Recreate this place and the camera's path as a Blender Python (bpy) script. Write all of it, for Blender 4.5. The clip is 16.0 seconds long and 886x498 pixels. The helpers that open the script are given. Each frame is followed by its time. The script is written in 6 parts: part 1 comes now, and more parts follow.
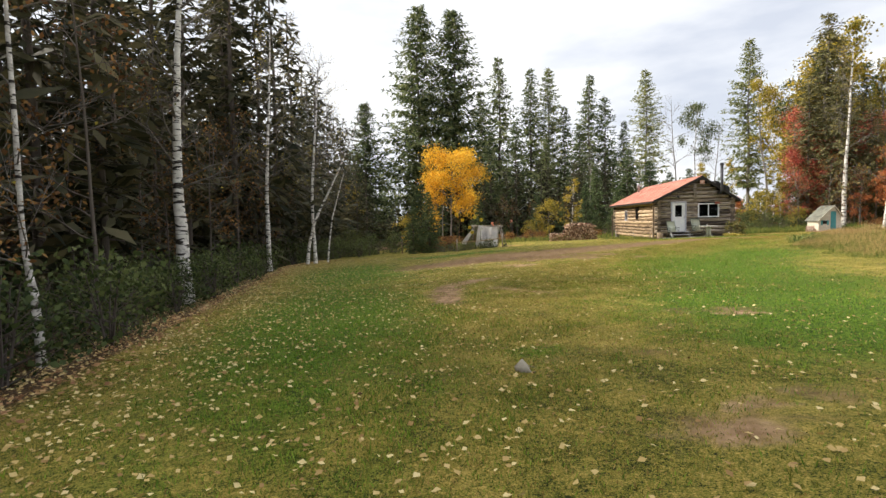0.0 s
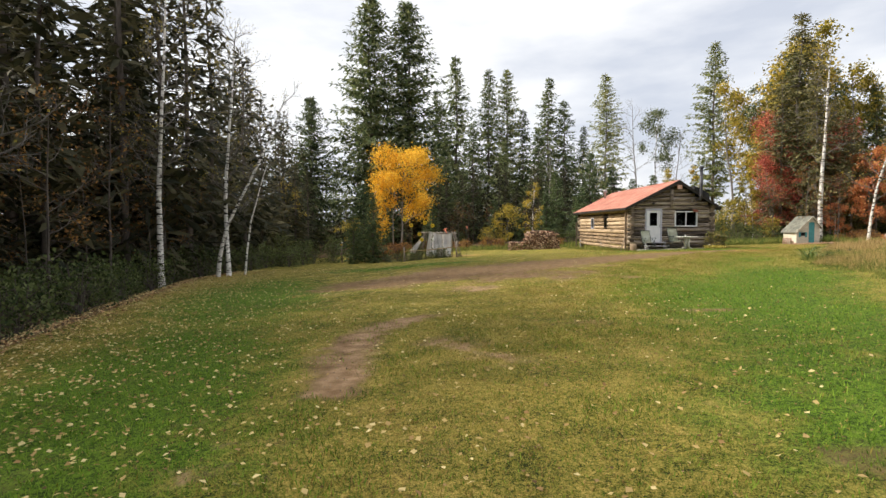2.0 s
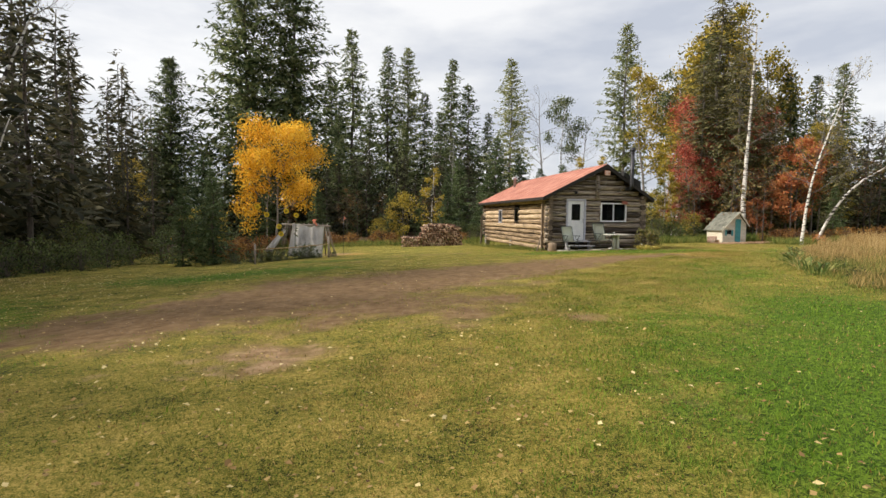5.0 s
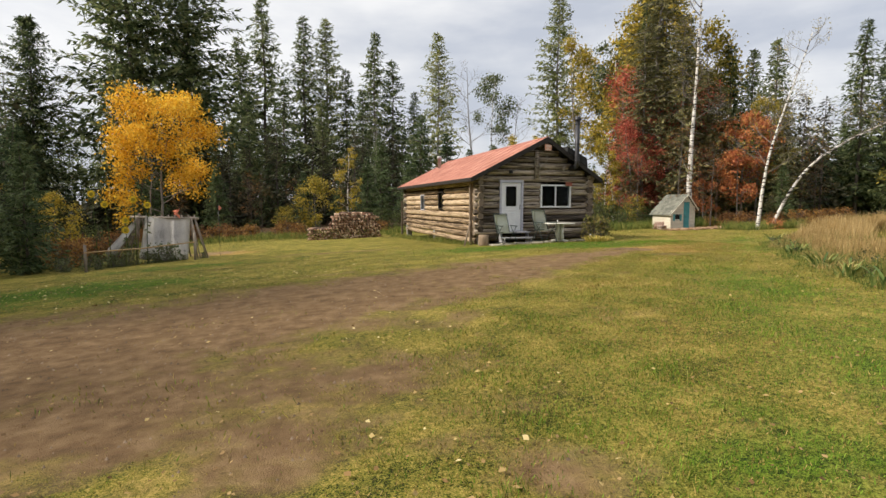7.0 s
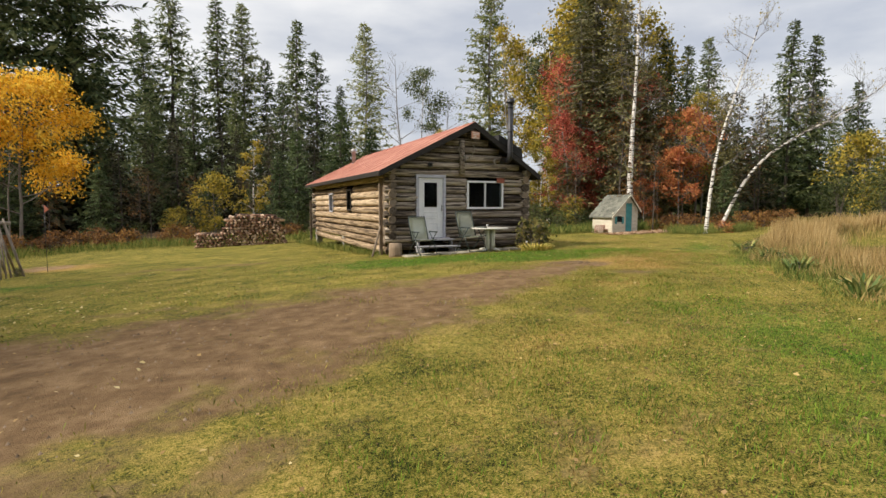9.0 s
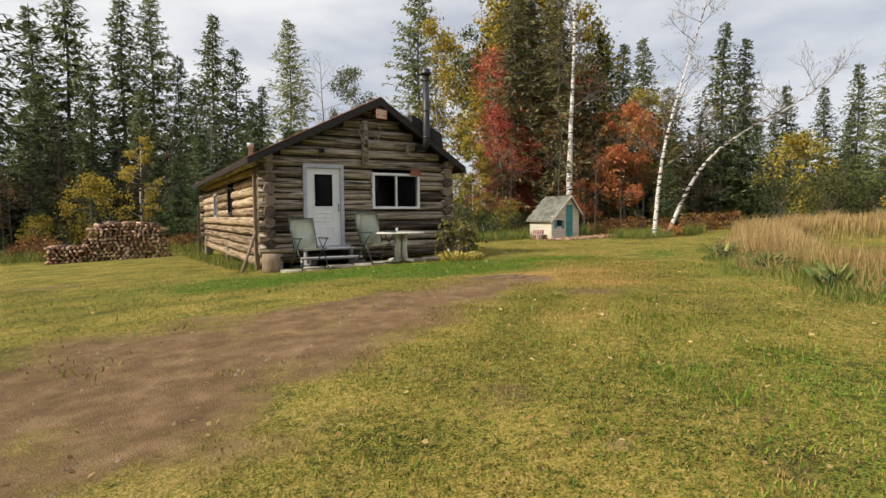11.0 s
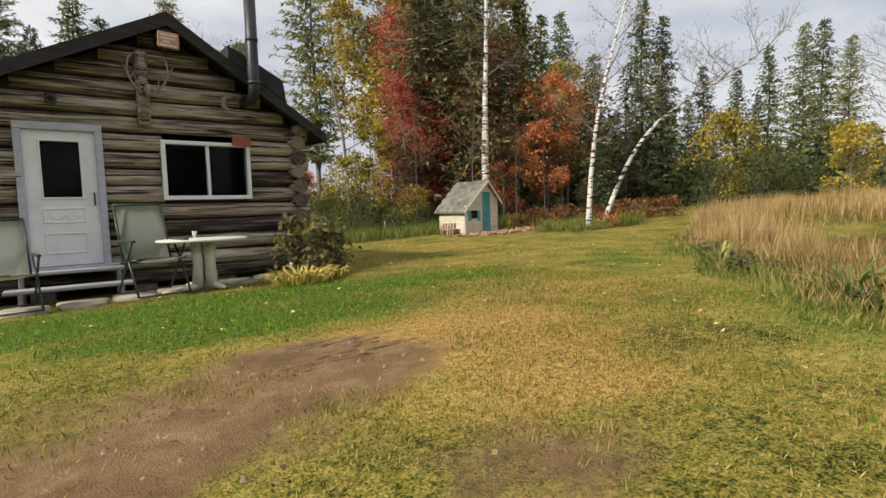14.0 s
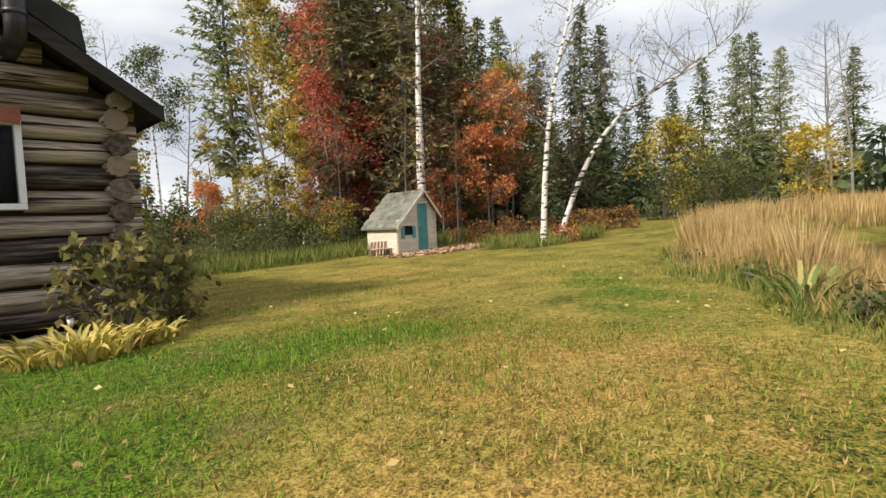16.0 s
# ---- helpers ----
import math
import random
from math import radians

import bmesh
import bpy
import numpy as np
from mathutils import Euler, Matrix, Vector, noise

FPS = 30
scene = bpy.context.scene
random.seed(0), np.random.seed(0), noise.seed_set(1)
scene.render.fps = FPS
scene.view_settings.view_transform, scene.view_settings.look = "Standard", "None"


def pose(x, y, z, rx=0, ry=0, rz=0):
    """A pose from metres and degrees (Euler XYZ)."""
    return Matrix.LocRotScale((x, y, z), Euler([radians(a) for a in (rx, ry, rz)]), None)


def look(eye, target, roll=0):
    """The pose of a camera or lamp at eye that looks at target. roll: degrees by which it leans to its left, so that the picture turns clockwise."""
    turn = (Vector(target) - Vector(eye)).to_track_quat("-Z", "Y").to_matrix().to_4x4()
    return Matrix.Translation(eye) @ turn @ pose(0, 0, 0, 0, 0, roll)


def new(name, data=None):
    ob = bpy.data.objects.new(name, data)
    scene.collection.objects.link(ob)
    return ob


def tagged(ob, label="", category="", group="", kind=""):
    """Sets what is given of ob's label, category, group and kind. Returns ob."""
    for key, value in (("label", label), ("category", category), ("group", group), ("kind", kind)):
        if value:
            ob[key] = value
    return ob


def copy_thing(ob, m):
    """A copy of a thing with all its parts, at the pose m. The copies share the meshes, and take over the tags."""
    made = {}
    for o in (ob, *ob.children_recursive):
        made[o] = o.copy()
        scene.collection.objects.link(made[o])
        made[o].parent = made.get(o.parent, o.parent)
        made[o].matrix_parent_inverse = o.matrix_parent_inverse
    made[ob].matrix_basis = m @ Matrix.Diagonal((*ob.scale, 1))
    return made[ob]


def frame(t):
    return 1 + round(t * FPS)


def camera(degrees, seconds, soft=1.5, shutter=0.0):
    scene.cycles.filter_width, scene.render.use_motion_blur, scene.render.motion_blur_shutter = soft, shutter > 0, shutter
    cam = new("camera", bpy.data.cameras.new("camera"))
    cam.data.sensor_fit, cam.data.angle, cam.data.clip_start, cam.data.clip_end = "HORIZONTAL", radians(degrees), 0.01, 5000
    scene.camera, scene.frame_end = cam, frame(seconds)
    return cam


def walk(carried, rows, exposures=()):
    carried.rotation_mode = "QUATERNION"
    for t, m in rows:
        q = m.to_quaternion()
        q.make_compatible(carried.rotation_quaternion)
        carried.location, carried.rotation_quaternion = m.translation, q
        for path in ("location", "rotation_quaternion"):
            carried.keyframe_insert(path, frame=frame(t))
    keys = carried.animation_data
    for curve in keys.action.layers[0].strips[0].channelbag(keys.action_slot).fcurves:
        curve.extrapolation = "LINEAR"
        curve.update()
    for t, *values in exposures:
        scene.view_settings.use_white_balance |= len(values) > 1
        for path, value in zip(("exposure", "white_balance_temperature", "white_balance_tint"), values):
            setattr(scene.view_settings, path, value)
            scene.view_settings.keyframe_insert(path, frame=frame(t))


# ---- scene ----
cam = camera(80.0, 16.0)
PATH = [
    (0, (2.836, -2.459, 1.701), (2.551, -0.482, 1.594), -1.1),
    (0.5, (2.827, -1.075, 1.687), (2.590, 0.909, 1.587), -0.8),
    (1, (2.858, 0.213, 1.722), (2.666, 2.202, 1.645), -0.5),
    (1.5, (2.863, 1.570, 1.718), (2.713, 3.562, 1.627), 0.4),
    (2, (2.846, 2.984, 1.725), (2.724, 4.978, 1.636), -0.2),
    (2.5, (2.828, 4.399, 1.722), (2.736, 6.394, 1.626), 0.9),
    (3, (2.960, 5.808, 1.691), (2.930, 7.805, 1.589), 1.0),
    (3.5, (3.194, 7.203, 1.666), (3.233, 9.200, 1.562), 0.4),
    (4, (3.499, 8.553, 1.656), (3.602, 10.548, 1.556), 0.6),
    (6.5, (5.523, 15.331, 1.826), (5.954, 17.277, 1.658), 0.4),
    (7, (6.044, 16.630, 1.769), (6.529, 18.563, 1.598), 0.0),
    (7.5, (6.575, 17.798, 1.717), (7.116, 19.717, 1.555), -1.1),
    (8, (7.037, 18.841, 1.728), (7.637, 20.742, 1.572), 0.1),
    (8.5, (7.593, 19.694, 1.743), (8.249, 21.578, 1.595), -0.6),
    (9, (8.153, 20.513, 1.719), (8.866, 22.374, 1.555), 0.1),
    (11.5, (11.161, 24.488, 1.385), (12.123, 26.237, 1.261), -0.7),
    (12, (11.747, 25.222, 1.387), (12.752, 26.947, 1.256), -0.8),
    (12.5, (12.317, 25.832, 1.404), (13.363, 27.533, 1.285), -1.3),
    (13, (12.895, 26.452, 1.397), (13.982, 28.126, 1.273), -1.5),
    (13.5, (13.479, 27.068, 1.389), (14.605, 28.715, 1.248), -1.7),
    (14, (14.038, 27.555, 1.384), (15.201, 29.173, 1.221), -1.6),
    (14.5, (14.695, 28.152, 1.366), (15.896, 29.742, 1.195), -1.9),
    (15, (15.319, 28.802, 1.311), (16.560, 30.361, 1.145), -2.6),
    (15.5, (15.835, 29.406, 1.262), (17.123, 30.930, 1.124), -2.9),
    (16, (16.289, 30.010, 1.272), (17.630, 31.490, 1.166), -2.7),
]
walk(cam, [(t, look(eye, target, roll)) for t, eye, target, roll in PATH], [(0.0, 0.62), (1.5, 0.55), (3.0, 0.42), (4.0, 0.34), (6.5, 0.25), (9.0, 0.20), (12.5, 0.16), (14.0, 0.14), (16.0, 0.36)])

# ---- sky and sun ----
SUN_TURN, SUN_HEIGHT = radians(-86), radians(39)     # the sun stands over the left-hand woods
world = bpy.data.worlds.new("overcast_sky")
scene.world = world
world.use_nodes = True
wn, wl = world.node_tree.nodes, world.node_tree.links
wn.clear()
sky = wn.new("ShaderNodeTexSky")
sky.sky_type, sky.sun_disc = "NISHITA", False
sky.sun_elevation, sky.sun_rotation = SUN_HEIGHT, SUN_TURN
sky.dust_density = 3.0
coord = wn.new("ShaderNodeTexCoord")
stretch = wn.new("ShaderNodeMapping")
stretch.inputs["Scale"].default_value = (1.0, 1.0, 3.2)
stretch.inputs["Location"].default_value = (0.35, 0.1, 0.0)
clouds = wn.new("ShaderNodeTexNoise")
clouds.inputs["Scale"].default_value = 2.1
clouds.inputs["Detail"].default_value = 7.0
clouds.inputs["Roughness"].default_value = 0.52
shade = wn.new("ShaderNodeValToRGB")
shade.color_ramp.elements[0].position, shade.color_ramp.elements[0].color = 0.36, (5.2, 5.5, 6.2, 1)
shade.color_ramp.elements[1].position, shade.color_ramp.elements[1].color = 0.60, (8.9, 8.85, 8.8, 1)
cover = wn.new("ShaderNodeMix")
cover.data_type = "RGBA"
cover.inputs["Factor"].default_value = 0.86
background = wn.new("ShaderNodeBackground")
background.inputs["Strength"].default_value = 0.1
world_out = wn.new("ShaderNodeOutputWorld")
wl.new(coord.outputs["Generated"], stretch.inputs["Vector"])
wl.new(stretch.outputs["Vector"], clouds.inputs["Vector"])
wl.new(clouds.outputs["Fac"], shade.inputs["Fac"])
wl.new(sky.outputs["Color"], cover.inputs["A"])
wl.new(shade.outputs["Color"], cover.inputs["B"])
wl.new(cover.outputs["Result"], background.inputs["Color"])
wl.new(background.outputs["Background"], world_out.inputs["Surface"])

sun = new("sun", bpy.data.lights.new("sun", "SUN"))
sun.data.energy, sun.data.angle, sun.data.color = 4.5, radians(9), (1.0, 0.91, 0.77)
toward = Vector((math.sin(SUN_TURN) * math.cos(SUN_HEIGHT), math.cos(SUN_TURN) * math.cos(SUN_HEIGHT) - 0.02, math.sin(SUN_HEIGHT)))
sun.matrix_world = look(toward * 60, (0, 0, 0))

# ---- materials ----
MATS = {}


def ramp(nodes, stops):
    r = nodes.new("ShaderNodeValToRGB")
    while len(r.color_ramp.elements) < len(stops):
        r.color_ramp.elements.new(0.5)
    for e, (p, c) in zip(r.color_ramp.elements, stops):
        e.position, e.color = p, (*c, 1)
    return r


def surface(name, stops, scale=(4, 4, 4), detail=5.0, rough=0.8, bump=0.3, fine=40.0, metal=0.0, vary=0.0, island=0.0, thin=0.0, gloss=0.3, fleck=None):
    """A worn surface: colour from noise at two scales, relief, and a shift by object or island. thin: light let through."""
    if name in MATS:
        return MATS[name]
    mat = bpy.data.materials.new(name)
    mat.use_nodes = True
    nt = mat.node_tree
    n, l = nt.nodes, nt.links
    bsdf = n["Principled BSDF"]
    tc = n.new("ShaderNodeTexCoord")
    mp = n.new("ShaderNodeMapping")
    mp.inputs["Scale"].default_value = scale
    l.new(tc.outputs["Object"], mp.inputs["Vector"])
    info = n.new("ShaderNodeObjectInfo")
    shift = n.new("ShaderNodeVectorMath")
    shift.operation = "ADD"
    spread = n.new("ShaderNodeMath")
    spread.operation = "MULTIPLY"
    spread.inputs[1].default_value = 37.0 if vary else 0.0
    l.new(info.outputs["Random"], spread.inputs[0])
    l.new(mp.outputs["Vector"], shift.inputs[0])
    l.new(spread.outputs[0], shift.inputs[1])
    big = n.new("ShaderNodeTexNoise")
    big.inputs["Scale"].default_value, big.inputs["Detail"].default_value = 1.0, detail
    l.new(shift.outputs["Vector"], big.inputs["Vector"])
    small = n.new("ShaderNodeTexNoise")
    small.inputs["Scale"].default_value, small.inputs["Detail"].default_value = fine / max(scale), 3.0
    l.new(shift.outputs["Vector"], small.inputs["Vector"])
    both = n.new("ShaderNodeMath")
    both.operation = "MULTIPLY_ADD"
    both.inputs[1].default_value = 0.35
    l.new(small.outputs["Fac"], both.inputs[0])
    half = n.new("ShaderNodeMath")
    half.operation = "MULTIPLY_ADD"
    half.inputs[1].default_value, half.inputs[2].default_value = 0.65, 0.0
    l.new(big.outputs["Fac"], half.inputs[0])
    l.new(half.outputs[0], both.inputs[2])
    fac = both.outputs[0]
    for amount, source in ((vary, info.outputs["Random"]), (island, None)):
        if amount:
            if source is None:
                geo = n.new("ShaderNodeNewGeometry")
                source = geo.outputs["Random Per Island"]
            centre = n.new("ShaderNodeMath")
            centre.operation = "MULTIPLY_ADD"
            centre.inputs[1].default_value, centre.inputs[2].default_value = amount, -amount / 2
            l.new(source, centre.inputs[0])
            add = n.new("ShaderNodeMath")
            l.new(fac, add.inputs[0])
            l.new(centre.outputs[0], add.inputs[1])
            fac = add.outputs[0]
    r = ramp(n, stops)
    l.new(fac, r.inputs["Fac"])
    colour = r.outputs["Color"]
    if fleck:
        fcol, fscale, low, high = fleck
        mp2 = n.new("ShaderNodeMapping")
        mp2.inputs["Scale"].default_value = fscale
        l.new(tc.outputs["Object"], mp2.inputs["Vector"])
        sp = n.new("ShaderNodeTexNoise")
        sp.inputs["Scale"].default_value, sp.inputs["Detail"].default_value = 1.0, 3.0
        l.new(mp2.outputs["Vector"], sp.inputs["Vector"])
        step = ramp(n, ((low, (0, 0, 0)), (high, (1, 1, 1))))
        l.new(sp.outputs["Fac"], step.inputs["Fac"])
        mx = n.new("ShaderNodeMix")
        mx.data_type = "RGBA"
        l.new(step.outputs["Color"], mx.inputs["Factor"])
        l.new(colour, mx.inputs["A"])
        mx.inputs["B"].default_value = (*fcol, 1)
        colour = mx.outputs["Result"]
    l.new(colour, bsdf.inputs["Base Color"])
    bsdf.inputs["Roughness"].default_value, bsdf.inputs["Metallic"].default_value = rough, metal
    bsdf.inputs["Specular IOR Level"].default_value = gloss
    if bump:
        b = n.new("ShaderNodeBump")
        b.inputs["Strength"].default_value, b.inputs["Distance"].default_value = bump, 0.02
        l.new(both.outputs[0], b.inputs["Height"])
        l.new(b.outputs["Normal"], bsdf.inputs["Normal"])
    if thin:
        tr = n.new("ShaderNodeBsdfTranslucent")
        l.new(colour, tr.inputs["Color"])
        mix = n.new("ShaderNodeMixShader")
        mix.inputs[0].default_value = thin
        l.new(bsdf.outputs["BSDF"], mix.inputs[1])
        l.new(tr.outputs["BSDF"], mix.inputs[2])
        l.new(mix.outputs[0], n["Material Output"].inputs["Surface"])
    MATS[name] = mat
    return mat


def leafy(name, *colours, thin=0.35):
    k = len(colours) - 1
    return surface(name, [(0.25 + 0.5 * i / max(k, 1), c) for i, c in enumerate(colours)], scale=(0.6, 0.6, 0.6), rough=0.65, bump=0.0, fine=3.0, island=0.55, vary=0.22, thin=thin, gloss=0.2)


LOG = surface("weathered_log", ((0.34, (0.028, 0.021, 0.016)), (0.43, (0.13, 0.10, 0.077)), (0.53, (0.30, 0.245, 0.19)), (0.65, (0.54, 0.46, 0.37))), scale=(0.9, 16, 16), rough=0.85, bump=0.9, fine=70, vary=0.30, fleck=((0.022, 0.017, 0.014), (0.9, 26, 26), 0.55, 0.62))
# Lighter tan copy of the log: sunlight on the long wall put into the colour.
SUNLIT_LOG = surface("sunlit_tan_log", ((0.33, (0.07, 0.048, 0.03)), (0.43, (0.26, 0.185, 0.115)), (0.54, (0.44, 0.325, 0.21)), (0.66, (0.60, 0.47, 0.33))), scale=(0.9, 16, 16), rough=0.85, bump=0.8, fine=70, vary=0.25, fleck=((0.06, 0.04, 0.025), (0.9, 26, 26), 0.58, 0.66))
LOG_END = surface("log_end_grain", ((0.3, (0.05, 0.039, 0.03)), (0.7, (0.25, 0.195, 0.145))), scale=(12, 12, 12), rough=0.9, vary=0.5)
# Near-black so that the gaps between logs carry their shadow as colour.
CHINK = surface("shadow_dark_chinking", ((0.3, (0.02, 0.017, 0.014)), (0.7, (0.07, 0.055, 0.042))), rough=0.95)
FASCIA = surface("dark_stained_board", ((0.3, (0.010, 0.009, 0.009)), (0.7, (0.045, 0.038, 0.033))), scale=(2, 14, 14), rough=0.7)
RED_ROOF = surface("faded_red_roofing", ((0.32, (0.28, 0.10, 0.07)), (0.55, (0.46, 0.20, 0.145)), (0.72, (0.56, 0.31, 0.24))), scale=(1.5, 1.5, 1.5), rough=0.75, fine=30)
BLACK_ROOF = surface("black_felt_roofing", ((0.3, (0.012, 0.012, 0.013)), (0.7, (0.04, 0.04, 0.042))), rough=0.8)
WHITE = surface("white_paint", ((0.3, (0.66, 0.67, 0.70)), (0.6, (0.80, 0.80, 0.81))), scale=(3, 3, 3), rough=0.45, bump=0.08)
GREY_TRIM = surface("lavender_grey_paint", ((0.3, (0.34, 0.34, 0.40)), (0.7, (0.52, 0.52, 0.60))), scale=(3, 3, 9), rough=0.6, bump=0.1)
# Near-black colour, mostly standing in for the darkness of unlit rooms.
DARK = surface("dark_interior", ((0.3, (0.008, 0.008, 0.008)), (0.7, (0.02, 0.018, 0.017))), rough=0.9)
METAL = surface("sooty_steel_pipe", ((0.3, (0.025, 0.025, 0.028)), (0.7, (0.09, 0.09, 0.10))), scale=(6, 6, 2), rough=0.45, metal=0.7, bump=0.1)
BIRCH = surface("birch_bark", ((0.32, (0.34, 0.31, 0.28)), (0.5, (0.66, 0.63, 0.59)), (0.68, (0.80, 0.78, 0.74))), scale=(3, 3, 6), rough=0.75, bump=0.25, vary=0.15, fleck=((0.03, 0.025, 0.02), (2.2, 2.2, 11), 0.545, 0.575))
TWIG = surface("grey_twigs", ((0.3, (0.09, 0.078, 0.07)), (0.7, (0.24, 0.215, 0.195))), rough=0.9, bump=0.0, vary=0.1)
BARK = surface("conifer_bark", ((0.3, (0.05, 0.042, 0.036)), (0.7, (0.17, 0.14, 0.12))), scale=(8, 8, 2), rough=0.95, bump=0.5, vary=0.1)
GREY_BARK = surface("grey_bark", ((0.3, (0.12, 0.105, 0.09)), (0.7, (0.30, 0.275, 0.25))), scale=(7, 7, 2), rough=0.95, bump=0.4, vary=0.15)
SPRUCE = leafy("spruce_needles", (0.040, 0.062, 0.028), (0.125, 0.16, 0.066), (0.27, 0.29, 0.125), thin=0.4)
LARCH = leafy("larch_needles", (0.11, 0.14, 0.052), (0.26, 0.29, 0.115), (0.44, 0.42, 0.18), thin=0.45)
FIR = leafy("fir_needles", (0.03, 0.05, 0.024), (0.085, 0.125, 0.052), (0.17, 0.21, 0.09), thin=0.35)
# Darker copy of the spruce needles: the gloom inside the woods is in the colour.
SHADED_NEEDLES = leafy("shaded_wood_needles", (0.022, 0.026, 0.014), (0.058, 0.06, 0.033), (0.14, 0.125, 0.065), thin=0.3)
GOLD = leafy("golden_leaves", (0.50, 0.25, 0.02), (0.80, 0.46, 0.035), (0.90, 0.62, 0.08))
YELLOW = leafy("yellow_green_leaves", (0.16, 0.15, 0.03), (0.42, 0.34, 0.06), (0.60, 0.44, 0.07))
CRIMSON = leafy("crimson_leaves", (0.20, 0.04, 0.032), (0.52, 0.11, 0.075), (0.68, 0.25, 0.15))
ORANGE = leafy("orange_leaves", (0.28, 0.08, 0.04), (0.55, 0.18, 0.08), (0.68, 0.33, 0.12))
OLIVE = leafy("olive_leaves", (0.035, 0.05, 0.018), (0.085, 0.105, 0.035), (0.17, 0.17, 0.05))
RUST = leafy("rusty_leaves", (0.08, 0.04, 0.02), (0.22, 0.11, 0.04), (0.36, 0.20, 0.06))
UNDER = leafy("undergrowth_leaves", (0.032, 0.05, 0.017), (0.085, 0.115, 0.036), (0.19, 0.22, 0.08))
ASPEN = leafy("pale_green_leaves", (0.06, 0.08, 0.035), (0.14, 0.17, 0.08), (0.26, 0.28, 0.13))
LITTER = leafy("fallen_leaves", (0.30, 0.18, 0.07), (0.52, 0.38, 0.15), (0.70, 0.58, 0.30), thin=0.15)
HAY = leafy("tall_dry_grass", (0.10, 0.105, 0.03), (0.28, 0.215, 0.075), (0.50, 0.36, 0.15))


def ground_material():
    mat = bpy.data.materials.new("lawn_soil")
    mat.use_nodes = True
    n, l = mat.node_tree.nodes, mat.node_tree.links
    bsdf = n["Principled BSDF"]
    tc = n.new("ShaderNodeTexCoord")

    def noise_of(scale, detail=5.0):
        t = n.new("ShaderNodeTexNoise")
        t.inputs["Scale"].default_value, t.inputs["Detail"].default_value = scale, detail
        t.inputs["Roughness"].default_value = 0.62
        l.new(tc.outputs["Object"], t.inputs["Vector"])
        return t.outputs["Fac"]

    def layer(base, stops, source, mask, rough, low, high, scale=1.7):
        r = ramp(n, stops)
        l.new(source, r.inputs["Fac"])
        add = n.new("ShaderNodeMath")
        add.operation = "MULTIPLY_ADD"
        add.inputs[1].default_value = rough
        l.new(noise_of(scale, 12.0), add.inputs[0])
        at = n.new("ShaderNodeAttribute")
        at.attribute_name = mask
        l.new(at.outputs["Fac"], add.inputs[2])
        st = n.new("ShaderNodeMapRange")
        st.interpolation_type = "SMOOTHSTEP"
        st.inputs["From Min"].default_value, st.inputs["From Max"].default_value = low, high
        l.new(add.outputs[0], st.inputs["Value"])
        mx = n.new("ShaderNodeMix")
        mx.data_type = "RGBA"
        l.new(st.outputs["Result"], mx.inputs["Factor"])
        l.new(base, mx.inputs["A"])
        l.new(r.outputs["Color"], mx.inputs["B"])
        return mx.outputs["Result"]

    grain = n.new("ShaderNodeMath")
    grain.operation = "MULTIPLY_ADD"
    grain.inputs[1].default_value = 1.5
    l.new(noise_of(75.0, 4.0), grain.inputs[0])
    coarse = n.new("ShaderNodeMath")
    coarse.operation = "MULTIPLY_ADD"
    coarse.inputs[1].default_value, coarse.inputs[2].default_value = 0.9, -0.7
    l.new(noise_of(19.0, 6.0), coarse.inputs[0])
    l.new(coarse.outputs[0], grain.inputs[2])
    fine = grain.outputs[0]
    soil = noise_of(4.0, 14.0)
    blend = n.new("ShaderNodeMath")
    blend.operation = "MULTIPLY_ADD"
    blend.inputs[1].default_value = 0.45
    l.new(noise_of(1.3, 9.0), blend.inputs[0])
    half = n.new("ShaderNodeMath")
    half.operation = "MULTIPLY"
    half.inputs[1].default_value = 0.55
    l.new(fine, half.inputs[0])
    l.new(half.outputs[0], blend.inputs[2])
    # The first, near-black stop paints the small shadows between blades into the turf.
    turf = ramp(n, ((0.37, (0.020, 0.025, 0.005)), (0.43, (0.112, 0.122, 0.016)), (0.52, (0.225, 0.192, 0.034)), (0.66, (0.45, 0.325, 0.095))))
    l.new(blend.outputs[0], turf.inputs["Fac"])
    col = turf.outputs["Color"]
    # Lush grass; its dark green also paints the shaded margins of the lawn.
    col = layer(col, ((0.36, (0.014, 0.034, 0.003)), (0.64, (0.135, 0.225, 0.016))), fine, "lush", 1.3, 0.9, 1.45)
    col = layer(col, ((0.30, (0.17, 0.10, 0.022)), (0.70, (0.58, 0.38, 0.115))), fine, "straw", 1.4, 1.0, 1.55)
    col = layer(col, ((0.32, (0.128, 0.079, 0.039)), (0.5, (0.19, 0.119, 0.060)), (0.68, (0.27, 0.178, 0.094))), soil, "dirt", 2.2, 1.25, 1.9, 1.05)
    col = layer(col, ((0.38, (0.23, 0.14, 0.072)), (0.62, (0.42, 0.28, 0.165))), soil, "sand", 2.2, 1.35, 1.9, 1.6)
    col = layer(col, ((0.35, (0.045, 0.03, 0.018)), (0.65, (0.16, 0.10, 0.05))), fine, "litter", 0.6, 0.6, 0.85)
    l.new(col, bsdf.inputs["Base Color"])
    bsdf.inputs["Roughness"].default_value = 0.95
    bsdf.inputs["Specular IOR Level"].default_value = 0.15
    b = n.new("ShaderNodeBump")
    b.inputs["Strength"].default_value, b.inputs["Distance"].default_value = 0.6, 0.03
    l.new(fine, b.inputs["Height"])
    l.new(b.outputs["Normal"], bsdf.inputs["Normal"])
    return mat


